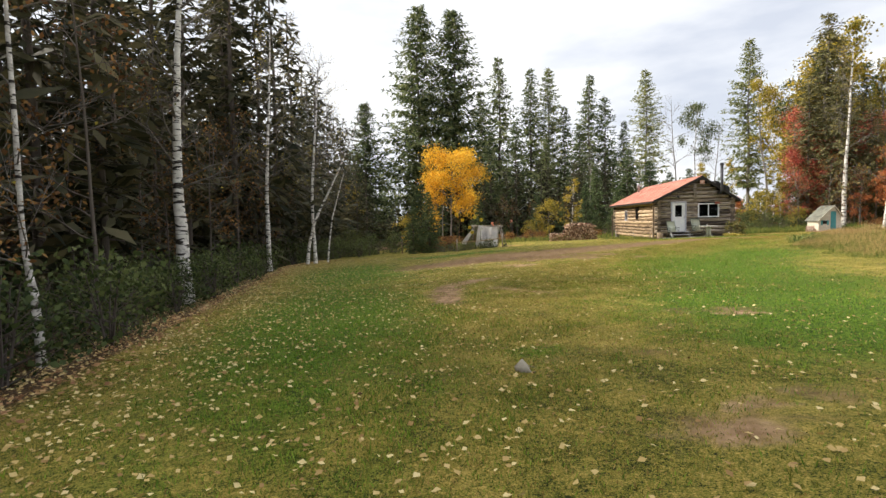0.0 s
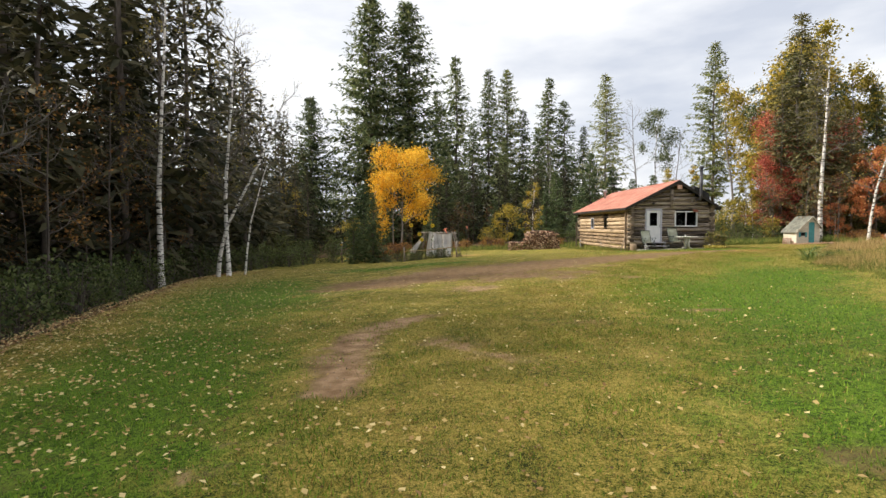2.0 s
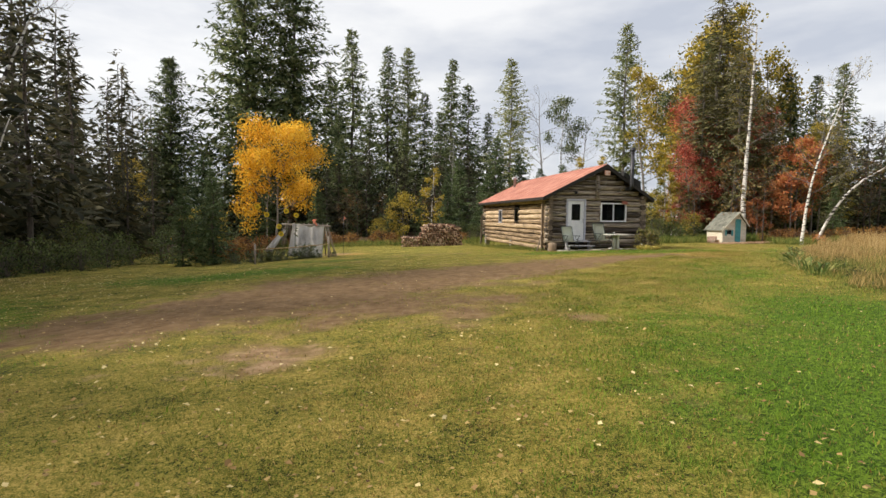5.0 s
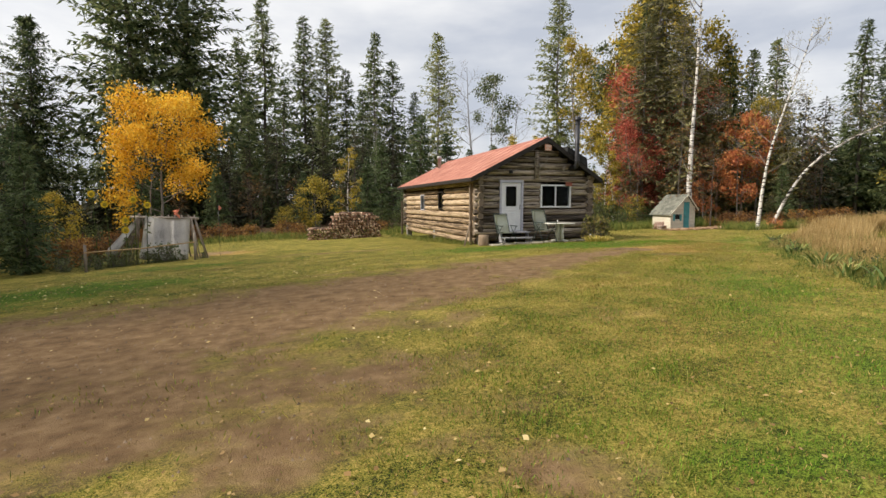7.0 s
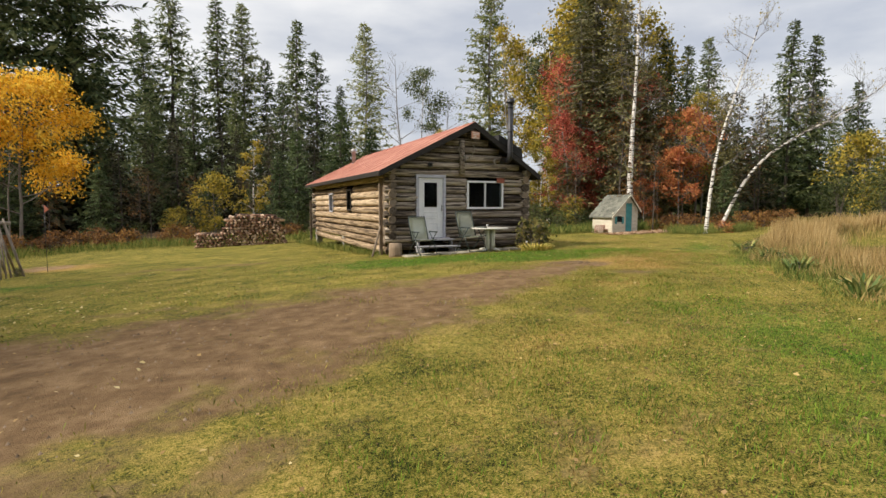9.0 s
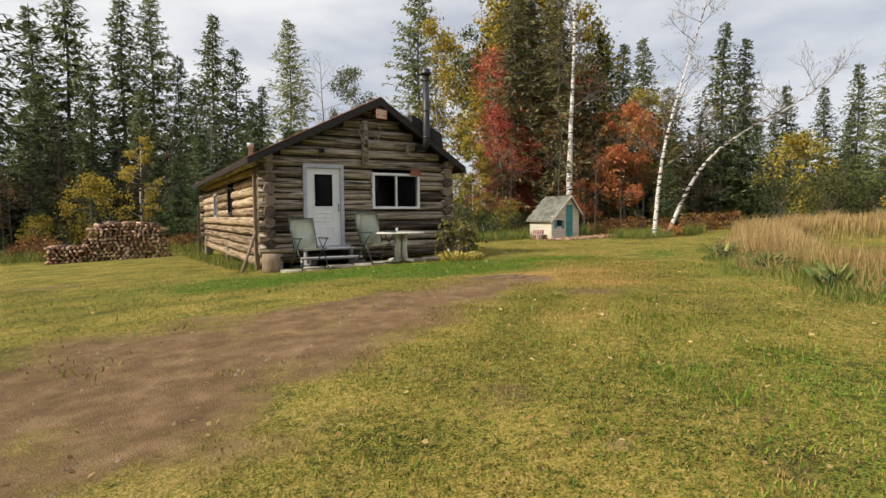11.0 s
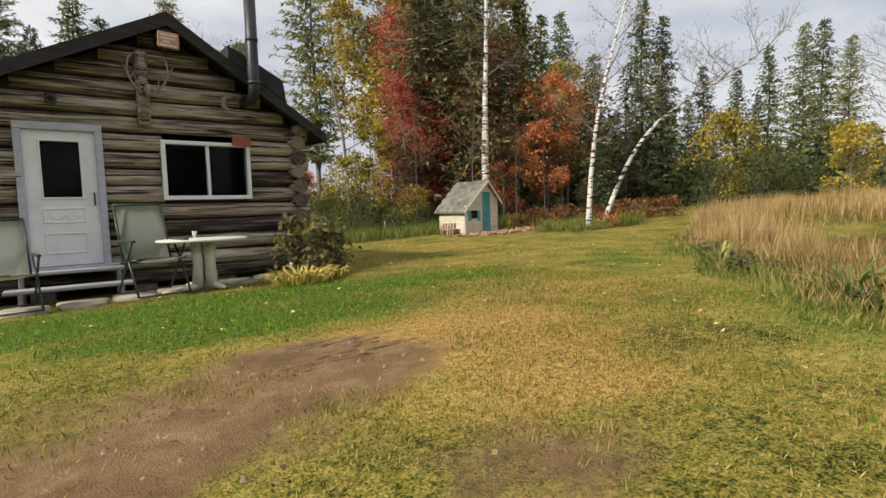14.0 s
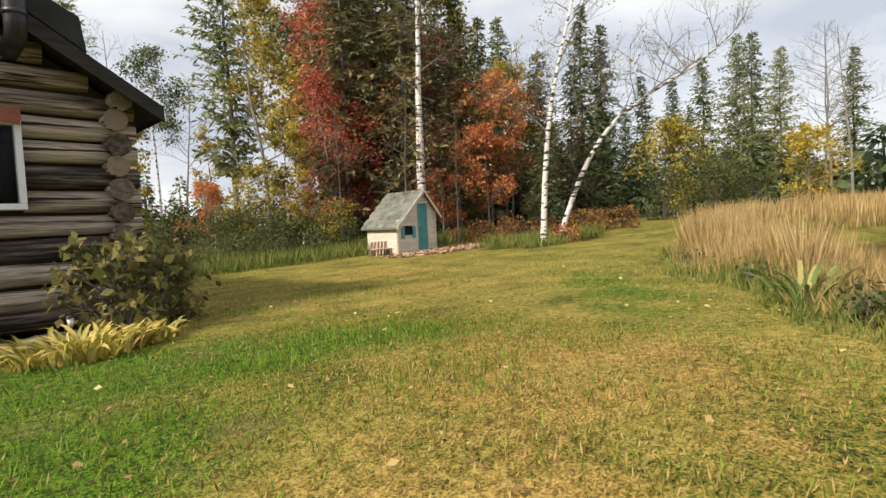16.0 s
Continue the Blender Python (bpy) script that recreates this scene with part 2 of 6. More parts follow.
# ---- mesh helpers ----
class Build:
    """Collects points and faces of one mesh; leaves are added in bulk as arrays."""

    def __init__(self):
        self.v, self.f, self.arrays, self.slots = [], [], [], []

    def tube(self, points, radii, sides=6, cap=False):
        pts = [Vector(p) for p in points]
        base = len(self.v)
        side = Vector((1, 0, 0))
        for i, p in enumerate(pts):
            d = (pts[min(i + 1, len(pts) - 1)] - pts[max(i - 1, 0)]).normalized()
            if abs(d.dot(side)) > 0.9:
                side = Vector((0, 1, 0)) if abs(d.y) < 0.9 else Vector((0, 0, 1))
            u = d.cross(side).normalized()
            w = d.cross(u)
            for k in range(sides):
                a = 2 * math.pi * k / sides
                self.v.append(tuple(p + (u * math.cos(a) + w * math.sin(a)) * radii[i]))
        for i in range(len(pts) - 1):
            for k in range(sides):
                a, b = base + i * sides + k, base + i * sides + (k + 1) % sides
                self.f.append((a, b, b + sides, a + sides))
        if cap:
            self.f.append(tuple(base + k for k in range(sides))[::-1])
            self.f.append(tuple(base + (len(pts) - 1) * sides + k for k in range(sides)))

    def leaves(self, c, d, n, length, width):
        """Kite-shaped leaves: centres, directions, normals, lengths and widths as arrays."""
        d = d / np.maximum(np.linalg.norm(d, axis=1, keepdims=True), 1e-6)
        s = np.cross(d, n)
        s = s / np.maximum(np.linalg.norm(s, axis=1, keepdims=True), 1e-6)
        up = np.cross(s, d)
        l, w = length[:, None], width[:, None]
        quad = np.stack((c, c + d * l * 0.45 + s * w * 0.5 + up * w * 0.12, c + d * l, c + d * l * 0.45 - s * w * 0.5 + up * w * 0.12), axis=1)
        self.arrays.append(quad.reshape(-1, 3))

    def mesh(self, name, mats):
        me = bpy.data.meshes.new(name)
        base = len(self.v)
        pts = np.array(self.v, dtype=np.float32).reshape(-1, 3)
        sizes = [len(f) for f in self.f]
        loops = [i for f in self.f for i in f]
        if self.arrays:
            extra = np.concatenate(self.arrays).astype(np.float32)
            count = len(extra) // 4
            pts = np.concatenate((pts, extra))
            loops = np.concatenate((np.array(loops, dtype=np.int32), np.arange(base, base + count * 4, dtype=np.int32)))
            sizes = np.concatenate((np.array(sizes, dtype=np.int32), np.full(count, 4, dtype=np.int32)))
        sizes = np.array(sizes, dtype=np.int32)
        me.vertices.add(len(pts))
        me.vertices.foreach_set("co", pts.ravel())
        me.loops.add(len(loops))
        me.loops.foreach_set("vertex_index", np.array(loops, dtype=np.int32))
        me.polygons.add(len(sizes))
        me.polygons.foreach_set("loop_start", np.concatenate(([0], np.cumsum(sizes)[:-1])).astype(np.int32))
        for m in mats if isinstance(mats, (list, tuple)) else (mats,):
            me.materials.append(m)
        me.update(calc_edges=True)
        return me


def part(name, mesh, parent, label="", m=None):
    ob = new(name, mesh)
    ob.parent = parent
    if m is not None:
        ob.matrix_basis = m
    if label:
        ob["label"] = label
    return ob


def thing(name, x, y, z, label, category, group="", turn=0.0, kind=""):
    ob = new(name)
    ob.empty_display_size = 0.2
    ob.matrix_basis = pose(x, y, z, 0, 0, turn)
    return tagged(ob, label, category, group, kind)


def smooth(me):
    me.polygons.foreach_set("use_smooth", np.ones(len(me.polygons), dtype=bool))
    return me


def box(name, x0, x1, y0, y1, z0, z1, mat, bevel=0.008):
    bm = bmesh.new()
    bmesh.ops.create_cube(bm, size=1.0, matrix=Matrix.LocRotScale(((x0 + x1) / 2, (y0 + y1) / 2, (z0 + z1) / 2), None, (abs(x1 - x0), abs(y1 - y0), abs(z1 - z0))))
    if bevel:
        bmesh.ops.bevel(bm, geom=bm.edges[:], offset=min(bevel, 0.3 * min(abs(x1 - x0), abs(y1 - y0), abs(z1 - z0))), segments=1, affect="EDGES")
    me = bpy.data.meshes.new(name)
    bm.to_mesh(me)
    bm.free()
    me.materials.append(mat)
    return me


def prism(name, outline, depth, mat, bevel=0.0):
    """A flat outline in x and z, thickened along y."""
    bm = bmesh.new()
    vs = [bm.verts.new((x, 0, z)) for x, z in outline]
    face = bm.faces.new(vs)
    ext = bmesh.ops.extrude_face_region(bm, geom=[face])
    bmesh.ops.translate(bm, vec=(0, depth, 0), verts=[e for e in ext["geom"] if isinstance(e, bmesh.types.BMVert)])
    bmesh.ops.recalc_face_normals(bm, faces=bm.faces[:])
    me = bpy.data.meshes.new(name)
    bm.to_mesh(me)
    bm.free()
    me.materials.append(mat)
    return me


def pipe(name, points, radius, mat, sides=8, cap=True):
    b = Build()
    radii = radius if isinstance(radius, (list, tuple)) else [radius] * len(points)
    b.tube(points, radii, sides, cap)
    return smooth(b.mesh(name, mat)) if sides > 5 else b.mesh(name, mat)


# ---- the lie of the land ----
def step(a, b, v):
    u = np.clip((v - a) / (b - a), 0, 1)
    return u * u * (3 - 2 * u)


def wood_edge(y):
    return -1.5 - 0.33 * np.clip(y, -20, 29)


def land(x, y):
    x, y = np.asarray(x, dtype=float), np.asarray(y, dtype=float)
    z = 0.0946 + 0.034 * np.clip(x, -20, 45) - 0.0168 * np.clip(y, -25, 62) + 0.305 * np.exp(-((x - 12.5) ** 2 + (y - 30) ** 2) / 115) - 0.17 * step(0, 4, 1 - x)
    z = z - 0.35 * step(0, 2.5, wood_edge(y) - x)
    return z - 0.75 * np.exp(-(((x - 30.2) / 6.2) ** 4 + ((y - 27.5) / 5.2) ** 4))


def lz(x, y):
    return float(land(x, y))


def blob(x, y, cx, cy, rx, ry, turn=0.0):
    c, s = math.cos(turn), math.sin(turn)
    u, v = (x - cx) * c + (y - cy) * s, -(x - cx) * s + (y - cy) * c
    return np.exp(-((u / rx) ** 2 + (v / ry) ** 2))


def along(x, y, line):
    """Nearness to a line of (x, y, half width): 1 on it, 0 away from it."""
    best = np.zeros_like(x)
    for (ax, ay, aw), (bx, by, bw) in zip(line, line[1:]):
        k = np.clip(((x - ax) * (bx - ax) + (y - ay) * (by - ay)) / ((bx - ax) ** 2 + (by - ay) ** 2), 0, 1)
        d = np.hypot(x - ax - k * (bx - ax), y - ay - k * (by - ay)) / (aw + k * (bw - aw))
        best = np.maximum(best, np.clip(1.25 - d * 0.75, 0, 1))
    return best


DRIVE = ((-0.5, 21.5, 2.2), (3.0, 24.4, 2.9), (6.5, 26.4, 2.4), (9.5, 27.8, 1.7), (12.0, 29.2, 1.1), (14.0, 30.0, 0.7), (15.9, 30.6, 0.35))
RUT = ((1.4, 8.2, 0.25), (1.2, 9.0, 0.38), (1.0, 10.1, 0.42), (1.0, 11.5, 0.36), (1.35, 12.6, 0.3), (1.9, 13.4, 0.2))


def dirt_at(x, y):
    d = np.maximum(along(x, y, DRIVE), 0.74 * along(x, y, RUT))
    for cx, cy, rx, ry, k in ((4.5, 1.5, 0.55, 0.28, 0.8), (5.1, 2.1, 0.4, 0.22, 0.62), (6.0, 6.4, 0.55, 0.35, 0.72), (4.2, 3.7, 0.5, 0.3, 0.6), (3.0, 18.2, 0.8, 0.9, 0.6), (2.4, 10.8, 0.5, 0.35, 0.62), (4.4, 21.6, 2.6, 1.5, 0.95), (6.6, 21.8, 1.2, 0.7, 0.8), (5.6, 20.2, 0.9, 1.1, 0.72), (7.6, 19.6, 0.5, 0.5, 0.6), (3.2, 20.4, 1.2, 0.9, 0.72), (15.5, 31.0, 0.8, 0.5, 1.1), (2.8, 10.5, 0.35, 0.4, 0.62), (3.3, 9.5, 0.45, 0.35, 0.62), (7.2, 13.0, 0.7, 0.28, 0.6), (6.2, 6.7, 0.7, 0.2, 0.6), (4.5, 12.3, 0.6, 0.4, 0.5), (1.0, 10.4, 0.3, 0.8, 0.6), (15.5, 28.9, 0.6, 0.5, 0.75), (17.1, 32.3, 0.4, 0.3, 0.55), (10.0, 23.0, 0.8, 0.5, 0.55), (12.2, 26.0, 0.5, 0.3, 0.5), (26.9, 42.4, 1.6, 0.7, 0.5), (7.5, 38.0, 2.5, 0.8, 0.55)):
        d = np.maximum(d, k * blob(x, y, cx, cy, rx, ry))
    return np.clip(d, 0, 1)


SANDY = ((4.35, 1.25, 0.5, 0.25, 0.95), (4.7, 1.95, 0.35, 0.35, 0.8), (6.17, 6.1, 0.6, 0.3, 0.8), (2.6, 10.5, 0.45, 0.5, 0.65), (3.1, 9.8, 0.4, 0.4, 0.65), (2.7, 18.0, 1.0, 0.8, 0.7), (1.5, 43.0, 1.3, 1.2, 0.95), (1.0, 6.5, 0.4, 0.6, 0.5))


def sand_at(x, y):
    """Paler, drier soil: the wheel rut and the worn spots in the lawn."""
    d = 0.72 * along(x, y, RUT) * step(19.5, 16.0, y)
    for cx, cy, rx, ry, k in SANDY:
        d = np.maximum(d, k * blob(x, y, cx, cy, rx, ry))
    return d


def straw_at(x, y):
    d = 0.0 * x
    for cx, cy, rx, ry, k in ((16.5, 30.7, 1.45, 1.0, 1.15), (16.3, 29.6, 1.0, 0.8, 0.9), (14.2, 27.9, 0.8, 0.5, 0.7), (17.9, 31.6, 1.3, 0.9, 0.45), (19.5, 36.5, 3.0, 2.5, 0.5), (22.5, 39.0, 3.5, 3.0, 0.5), (18.6, 31.6, 2.2, 2.2, 0.55), (21.0, 35.5, 2.5, 2.5, 0.5), (2.2, 7.0, 1.0, 3.0, 0.35), (4.5, 17.0, 1.5, 3.0, 0.42), (11.5, 25.0, 2.5, 1.2, 0.4), (2.5, 42.5, 1.6, 1.6, 0.95), (17.5, 28.0, 1.2, 1.6, 0.45), (10.5, 22.0, 2.0, 2.5, 0.35)):
        d = np.maximum(d, k * blob(x, y, cx, cy, rx, ry))
    return d


def lush_and_shade_at(x, y):
    d = 0.0 * x
    # Greener grass, plus tree shade painted as dark green along the lawn's left and right.
    for cx, cy, rx, ry, k, turn in ((14.0, 34.1, 4.5, 1.2, 1.15, 0.12), (16.8, 34.3, 2.4, 0.95, 1.25, -0.35), (15.6, 32.7, 1.9, 0.9, 1.35, -0.1), (18.6, 33.6, 1.3, 0.7, 0.85, -0.6), (19.3, 36.6, 2.2, 1.3, 0.6, 0.0), (12.0, 35.0, 3.5, 0.9, 0.7, 0.0), (8.5, 10.0, 3.0, 8.0, 0.75, 0.0), (-1.2, 8.0, 2.4, 9.0, 0.95, 0.3), (-4.5, 20.0, 3.2, 9.0, 0.9, 0.3), (-1.0, 31.0, 6.0, 2.6, 0.85, 0.0), (8.6, 14.0, 2.8, 7.0, 0.95, -0.2), (7.2, 6.5, 2.6, 5.0, 1.05, 0.0), (11.2, 18.0, 2.2, 4.5, 0.95, -0.4), (11.6, 21.5, 1.4, 4.0, 0.5, -0.35), (13.5, 24.0, 1.3, 3.0, 0.6, -0.3), (18.6, 29.2, 0.7, 2.5, 0.55, -0.8), (21.9, 33.3, 0.9, 3.5, 0.6, -0.8), (2.0, 36.0, 5.0, 1.6, 0.6, 0.0), (10.0, 18.0, 1.8, 4.0, 0.5, -0.3), (3.0, 3.8, 0.5, 0.4, 0.7, 0)):
        d = np.maximum(d, k * blob(x, y, cx, cy, rx, ry, turn))
    return d


def litter_at(x, y):
    return np.maximum(step(-0.6, 1.4, wood_edge(y) - x) * step(-80, -60, y) * step(42, 34, y), np.maximum(step(60, 66, y), 0.9 * blob(x, y, 28.2, 42.2, 2.6, 0.8)))


def build_ground():
    xs = np.unique(np.round(np.concatenate((np.linspace(-1500, -60, 12), np.arange(-60, -12, 2.0), np.arange(-12, 36, 0.3), np.arange(36, 90, 2.0), np.linspace(90, 1500, 12))), 3))
    ys = np.unique(np.round(np.concatenate((np.linspace(-1500, -40, 12), np.arange(-40, -8, 2.0), np.arange(-8, 56, 0.3), np.arange(56, 130, 2.0), np.linspace(130, 1500, 12))), 3))
    gx, gy = np.meshgrid(xs, ys)
    rng = np.random.default_rng(3)
    gzz = land(gx, gy) + rng.normal(0, 0.0015, gx.shape) * (np.abs(gx) < 60)
    pts = np.stack((gx, gy, gzz), axis=-1).reshape(-1, 3).astype(np.float32)
    nx, ny = len(xs), len(ys)
    i = (np.arange(ny - 1)[:, None] * nx + np.arange(nx - 1)[None, :]).ravel()
    quads = np.stack((i, i + 1, i + nx + 1, i + nx), axis=1).astype(np.int32)
    me = bpy.data.meshes.new("ground")
    me.vertices.add(len(pts))
    me.vertices.foreach_set("co", pts.ravel())
    me.loops.add(quads.size)
    me.loops.foreach_set("vertex_index", quads.ravel())
    me.polygons.add(len(quads))
    me.polygons.foreach_set("loop_start", np.arange(0, quads.size, 4, dtype=np.int32))
    me.update(calc_edges=True)
    for name, fn in (("dirt", dirt_at), ("sand", sand_at), ("straw", straw_at), ("lush", lush_and_shade_at), ("litter", litter_at)):
        a = me.attributes.new(name, "FLOAT", "POINT")
        a.data.foreach_set("value", fn(gx, gy).ravel().astype(np.float32))
    me.materials.append(ground_material())
    tagged(new("ground", smooth(me)), "mown autumn lawn with bare brown soil and dry patches", "ground", kind="structure")


build_ground()

# ---- the log cabin ----
CX0, CX1, CY0, CY1 = 13.15, 18.30, 40.45, 53.6         # centre lines of the four walls
BASE, PLATE = 0.50, 2.98
EAVE_L, EAVE_R, RIDGE_X, RIDGE_Z = (12.60, 2.90), (18.78, 2.90), 16.07, 4.66
COURSE, LOG_R = 0.282, 0.129
SIZE, CABIN_Y = 0.968, -1.878            # the cabin's plan is drawn a little large and set back into place
CABIN_TURN = Matrix.Translation((14.8, 37.25, 0)) @ Matrix.Rotation(radians(3.0), 4, "Z") @ Matrix.Translation((-14.8, -37.25, 0))


def log_mesh(length, radius, seed, mat):
    """A log along x from 0 to length, a little bent and uneven, with end faces."""
    rng = random.Random(seed)
    b = Build()
    rings = max(3, int(length / 0.7) + 2)
    a, c, d = rng.uniform(0, 6), rng.uniform(0, 6), rng.uniform(0.004, 0.014)
    pts = [(length * i / (rings - 1), d * math.sin(a + i * 0.9), d * math.sin(c + i * 0.7)) for i in range(rings)]
    b.tube(pts, [radius * rng.uniform(0.93, 1.05) for _ in pts], 14, True)
    me = b.mesh("log", [mat, LOG_END])
    for p in me.polygons:
        p.use_smooth = len(p.vertices) == 4
        p.material_index = 1 if len(p.vertices) > 4 else 0
    return me


def lay_log(parent, x0, y0, z, length, radius, seed, turn=0.0, name="log", mat=None):
    return part(name, log_mesh(length, radius, seed, mat or LOG), parent, m=pose(x0, y0, z, 0, 0, turn))


def roof_z(x):
    if x < RIDGE_X:
        return EAVE_L[1] + (RIDGE_Z - EAVE_L[1]) * (x - EAVE_L[0]) / (RIDGE_X - EAVE_L[0])
    return EAVE_R[1] + (RIDGE_Z - EAVE_R[1]) * (EAVE_R[0] - x) / (EAVE_R[0] - RIDGE_X)


def cut(x0, x1, z, holes):
    """The stretches of x0..x1 that no opening takes at height z."""
    out = [(x0, x1)]
    for a, b, low, high in holes:
        if low - 0.06 < z < high + 0.03:
            out = [q for s, e in out for q in ((s, min(e, a)), (max(s, b), e)) if q[1] - q[0] > 0.08]
    return out


def build_cabin():
    cabin = thing("log_cabin", 0, 0, 0, "weathered brown log cabin with a faded red roof and white door", "cabin")
    cabin.matrix_basis = CABIN_TURN @ Matrix.Translation((0, CABIN_Y, 0)) @ Matrix.Diagonal((SIZE, SIZE, SIZE, 1))
    front_holes = ((14.06, 15.05, 0.0, 2.79), (15.95, 17.36, 1.69, 2.63))
    left_holes = ((45.3, 46.05, 1.55, 2.45), (48.9, 49.65, 1.45, 2.35))
    rng = random.Random(11)
    k = 0
    z = BASE + LOG_R
    while z < RIDGE_Z - 0.2:
        gable = z > PLATE
        xa = CX0 - 0.26 if not gable else EAVE_L[0] + (z - EAVE_L[1]) / (RIDGE_Z - EAVE_L[1]) * (RIDGE_X - EAVE_L[0]) + 0.34
        xb = CX1 + 0.24 if not gable else EAVE_R[0] - (z - EAVE_R[1]) / (RIDGE_Z - EAVE_R[1]) * (EAVE_R[0] - RIDGE_X) - 0.30
        if xb - xa > 0.3:
            for s, e in cut(xa, xb, z, front_holes):
                lay_log(cabin, s, CY0, z, e - s, LOG_R * rng.uniform(0.96, 1.06), 100 + k)
                k += 1
            lay_log(cabin, xa, CY1, z, xb - xa, LOG_R, 300 + k)
        if z + COURSE / 2 < PLATE:
            zz = z + COURSE / 2 - 0.02
            for s, e in cut(CY0 - 0.26, CY1 + 0.25, zz, left_holes):
                poke = rng.uniform(0.0, 0.13) if s < CY0 else 0.0
                lay_log(cabin, CX0 + rng.uniform(-0.02, 0.02), s + poke, zz, e - s - poke, LOG_R * rng.uniform(0.88, 1.12), 500 + k, 90, mat=SUNLIT_LOG)
                k += 1
            lay_log(cabin, CX1, CY0 - 0.24, zz, CY1 - CY0 + 0.5, LOG_R * rng.uniform(0.96, 1.05), 700 + k, 90)
        z += COURSE
    for zz in (BASE - 0.01, BASE - COURSE - 0.01):      # the long wall runs down to the grass
        lay_log(cabin, CX0, CY0 + 0.3, zz, CY1 - CY0 - 0.2, LOG_R, 880 + int(zz * 100), 90, mat=SUNLIT_LOG)
    lay_log(cabin, CX0 - 0.1, CY0 + 0.02, BASE - 0.11, CX1 - CX0 + 0.2, LOG_R * 0.95, 891)
    # chinking core behind the logs, darkened for the shadow in the gaps, with the openings left out
    part("chinking", box("chinking", CX0 + 0.02, 14.06, CY0 + 0.03, CY0 + 0.09, BASE, 3.0, CHINK, 0), cabin)
    part("chinking", box("chinking", 15.05, 15.95, CY0 + 0.03, CY0 + 0.09, BASE, 3.0, CHINK, 0), cabin)
    part("chinking", box("chinking", 17.36, CX1 - 0.02, CY0 + 0.03, CY0 + 0.09, BASE, 3.0, CHINK, 0), cabin)
    part("chinking", box("chinking", 15.95, 17.36, CY0 + 0.03, CY0 + 0.09, BASE, 1.69, CHINK, 0), cabin)
    part("chinking", prism("chinking", ((EAVE_L[0] + 0.45, 3.0), (EAVE_R[0] - 0.45, 3.0), (RIDGE_X, RIDGE_Z - 0.2)), 0.05, CHINK), cabin, m=pose(0, CY0, 0))
    part("chinking", box("chinking", CX0 + 0.02, CX0 + 0.09, CY0, 45.3, BASE, PLATE, CHINK, 0), cabin)
    part("chinking", box("chinking", CX0 + 0.02, CX0 + 0.09, 46.05, 48.9, BASE, PLATE, CHINK, 0), cabin)
    part("chinking", box("chinking", CX0 + 0.02, CX0 + 0.09, 49.65, CY1, BASE, PLATE, CHINK, 0), cabin)
    part("chinking", box("chinking", CX1 - 0.05, CX1 + 0.02, CY0, CY1, BASE, PLATE, CHINK, 0), cabin)
    part("chinking", box("chinking", CX0, CX1, CY1 - 0.03, CY1 + 0.03, BASE, PLATE, CHINK, 0), cabin)
    part("floor", box("floor", CX0, CX1, CY0, CY1, 0.48, 0.60, DARK, 0), cabin)
    # Added lining and ceiling, coloured near-black so the room behind the panes looks unlit.
    for a in ((CX0 + 0.15, CX0 + 0.19, CY0 + 0.2, CY1 - 0.2, 0.62, 2.9), (CX1 - 0.19, CX1 - 0.15, CY0 + 0.2, CY1 - 0.2, 0.62, 2.9), (CX0 + 0.2, CX1 - 0.2, CY0 + 3.4, CY0 + 3.44, 0.62, 2.9)):
        part("interior_wall", box("interior_wall", *a, DARK, 0), cabin)
    part("ceiling", box("ceiling", CX0 + 0.15, CX1 - 0.15, CY0 + 0.15, CY1 - 0.15, 2.92, 2.96, DARK, 0), cabin)
    # foundation blocks under the sill logs
    for x, y in ((13.3, 40.5), (14.2, 40.6), (15.6, 40.6), (16.9, 40.6), (18.2, 40.5), (18.3, 44.0), (18.3, 48.0), (13.2, 47.0), (13.2, 53.4), (18.3, 53.4)):
        part("foundation_block", box("foundation_block", x - 0.16, x + 0.16, y - 0.14, y + 0.14, (lz(x * SIZE, y * SIZE + CABIN_Y) - 0.1) / SIZE, BASE + 0.02, surface("grey_stone", ((0.3, (0.14, 0.13, 0.12)), (0.7, (0.36, 0.34, 0.31))), scale=(5, 5, 5), rough=0.9), 0.02), cabin)
    # roof
    y0, y1 = CY0 - 0.42, CY1 + 0.5
    slope_l = math.hypot(RIDGE_X - EAVE_L[0], RIDGE_Z - EAVE_L[1])
    for name, ex, ez, mat in (("roof_slope", EAVE_L[0], EAVE_L[1], RED_ROOF), ("roof_slope", EAVE_R[0], EAVE_R[1], BLACK_ROOF)):
        side = 1 if ex < RIDGE_X else -1
        part(name, prism(name, ((ex, ez), (RIDGE_X, RIDGE_Z), (RIDGE_X, RIDGE_Z - 0.07), (ex, ez - 0.07)), y1 - y0, mat), cabin, "faded red roofing sheet" if side > 0 else "black roofing felt", pose(0, y0, 0))
        part("soffit", prism("soffit", ((ex + side * 0.02, ez - 0.074), (RIDGE_X, RIDGE_Z - 0.074), (RIDGE_X, RIDGE_Z - 0.12), (ex + side * 0.02, ez - 0.12)), y1 - y0 - 0.06, FASCIA), cabin, m=pose(0, y0 + 0.03, 0))
        part("fascia_board", prism("fascia_board", ((ex, ez - 0.005), (RIDGE_X, RIDGE_Z - 0.005), (RIDGE_X, RIDGE_Z - 0.22), (ex, ez - 0.19)), 0.035, FASCIA), cabin, "dark stained fascia board", pose(0, y0 - 0.04, 0))
        part("eave_board", box("eave_board", ex - 0.012, ex + 0.012, y0, y1, ez - 0.16, ez - 0.003, FASCIA), cabin)
    n = 0
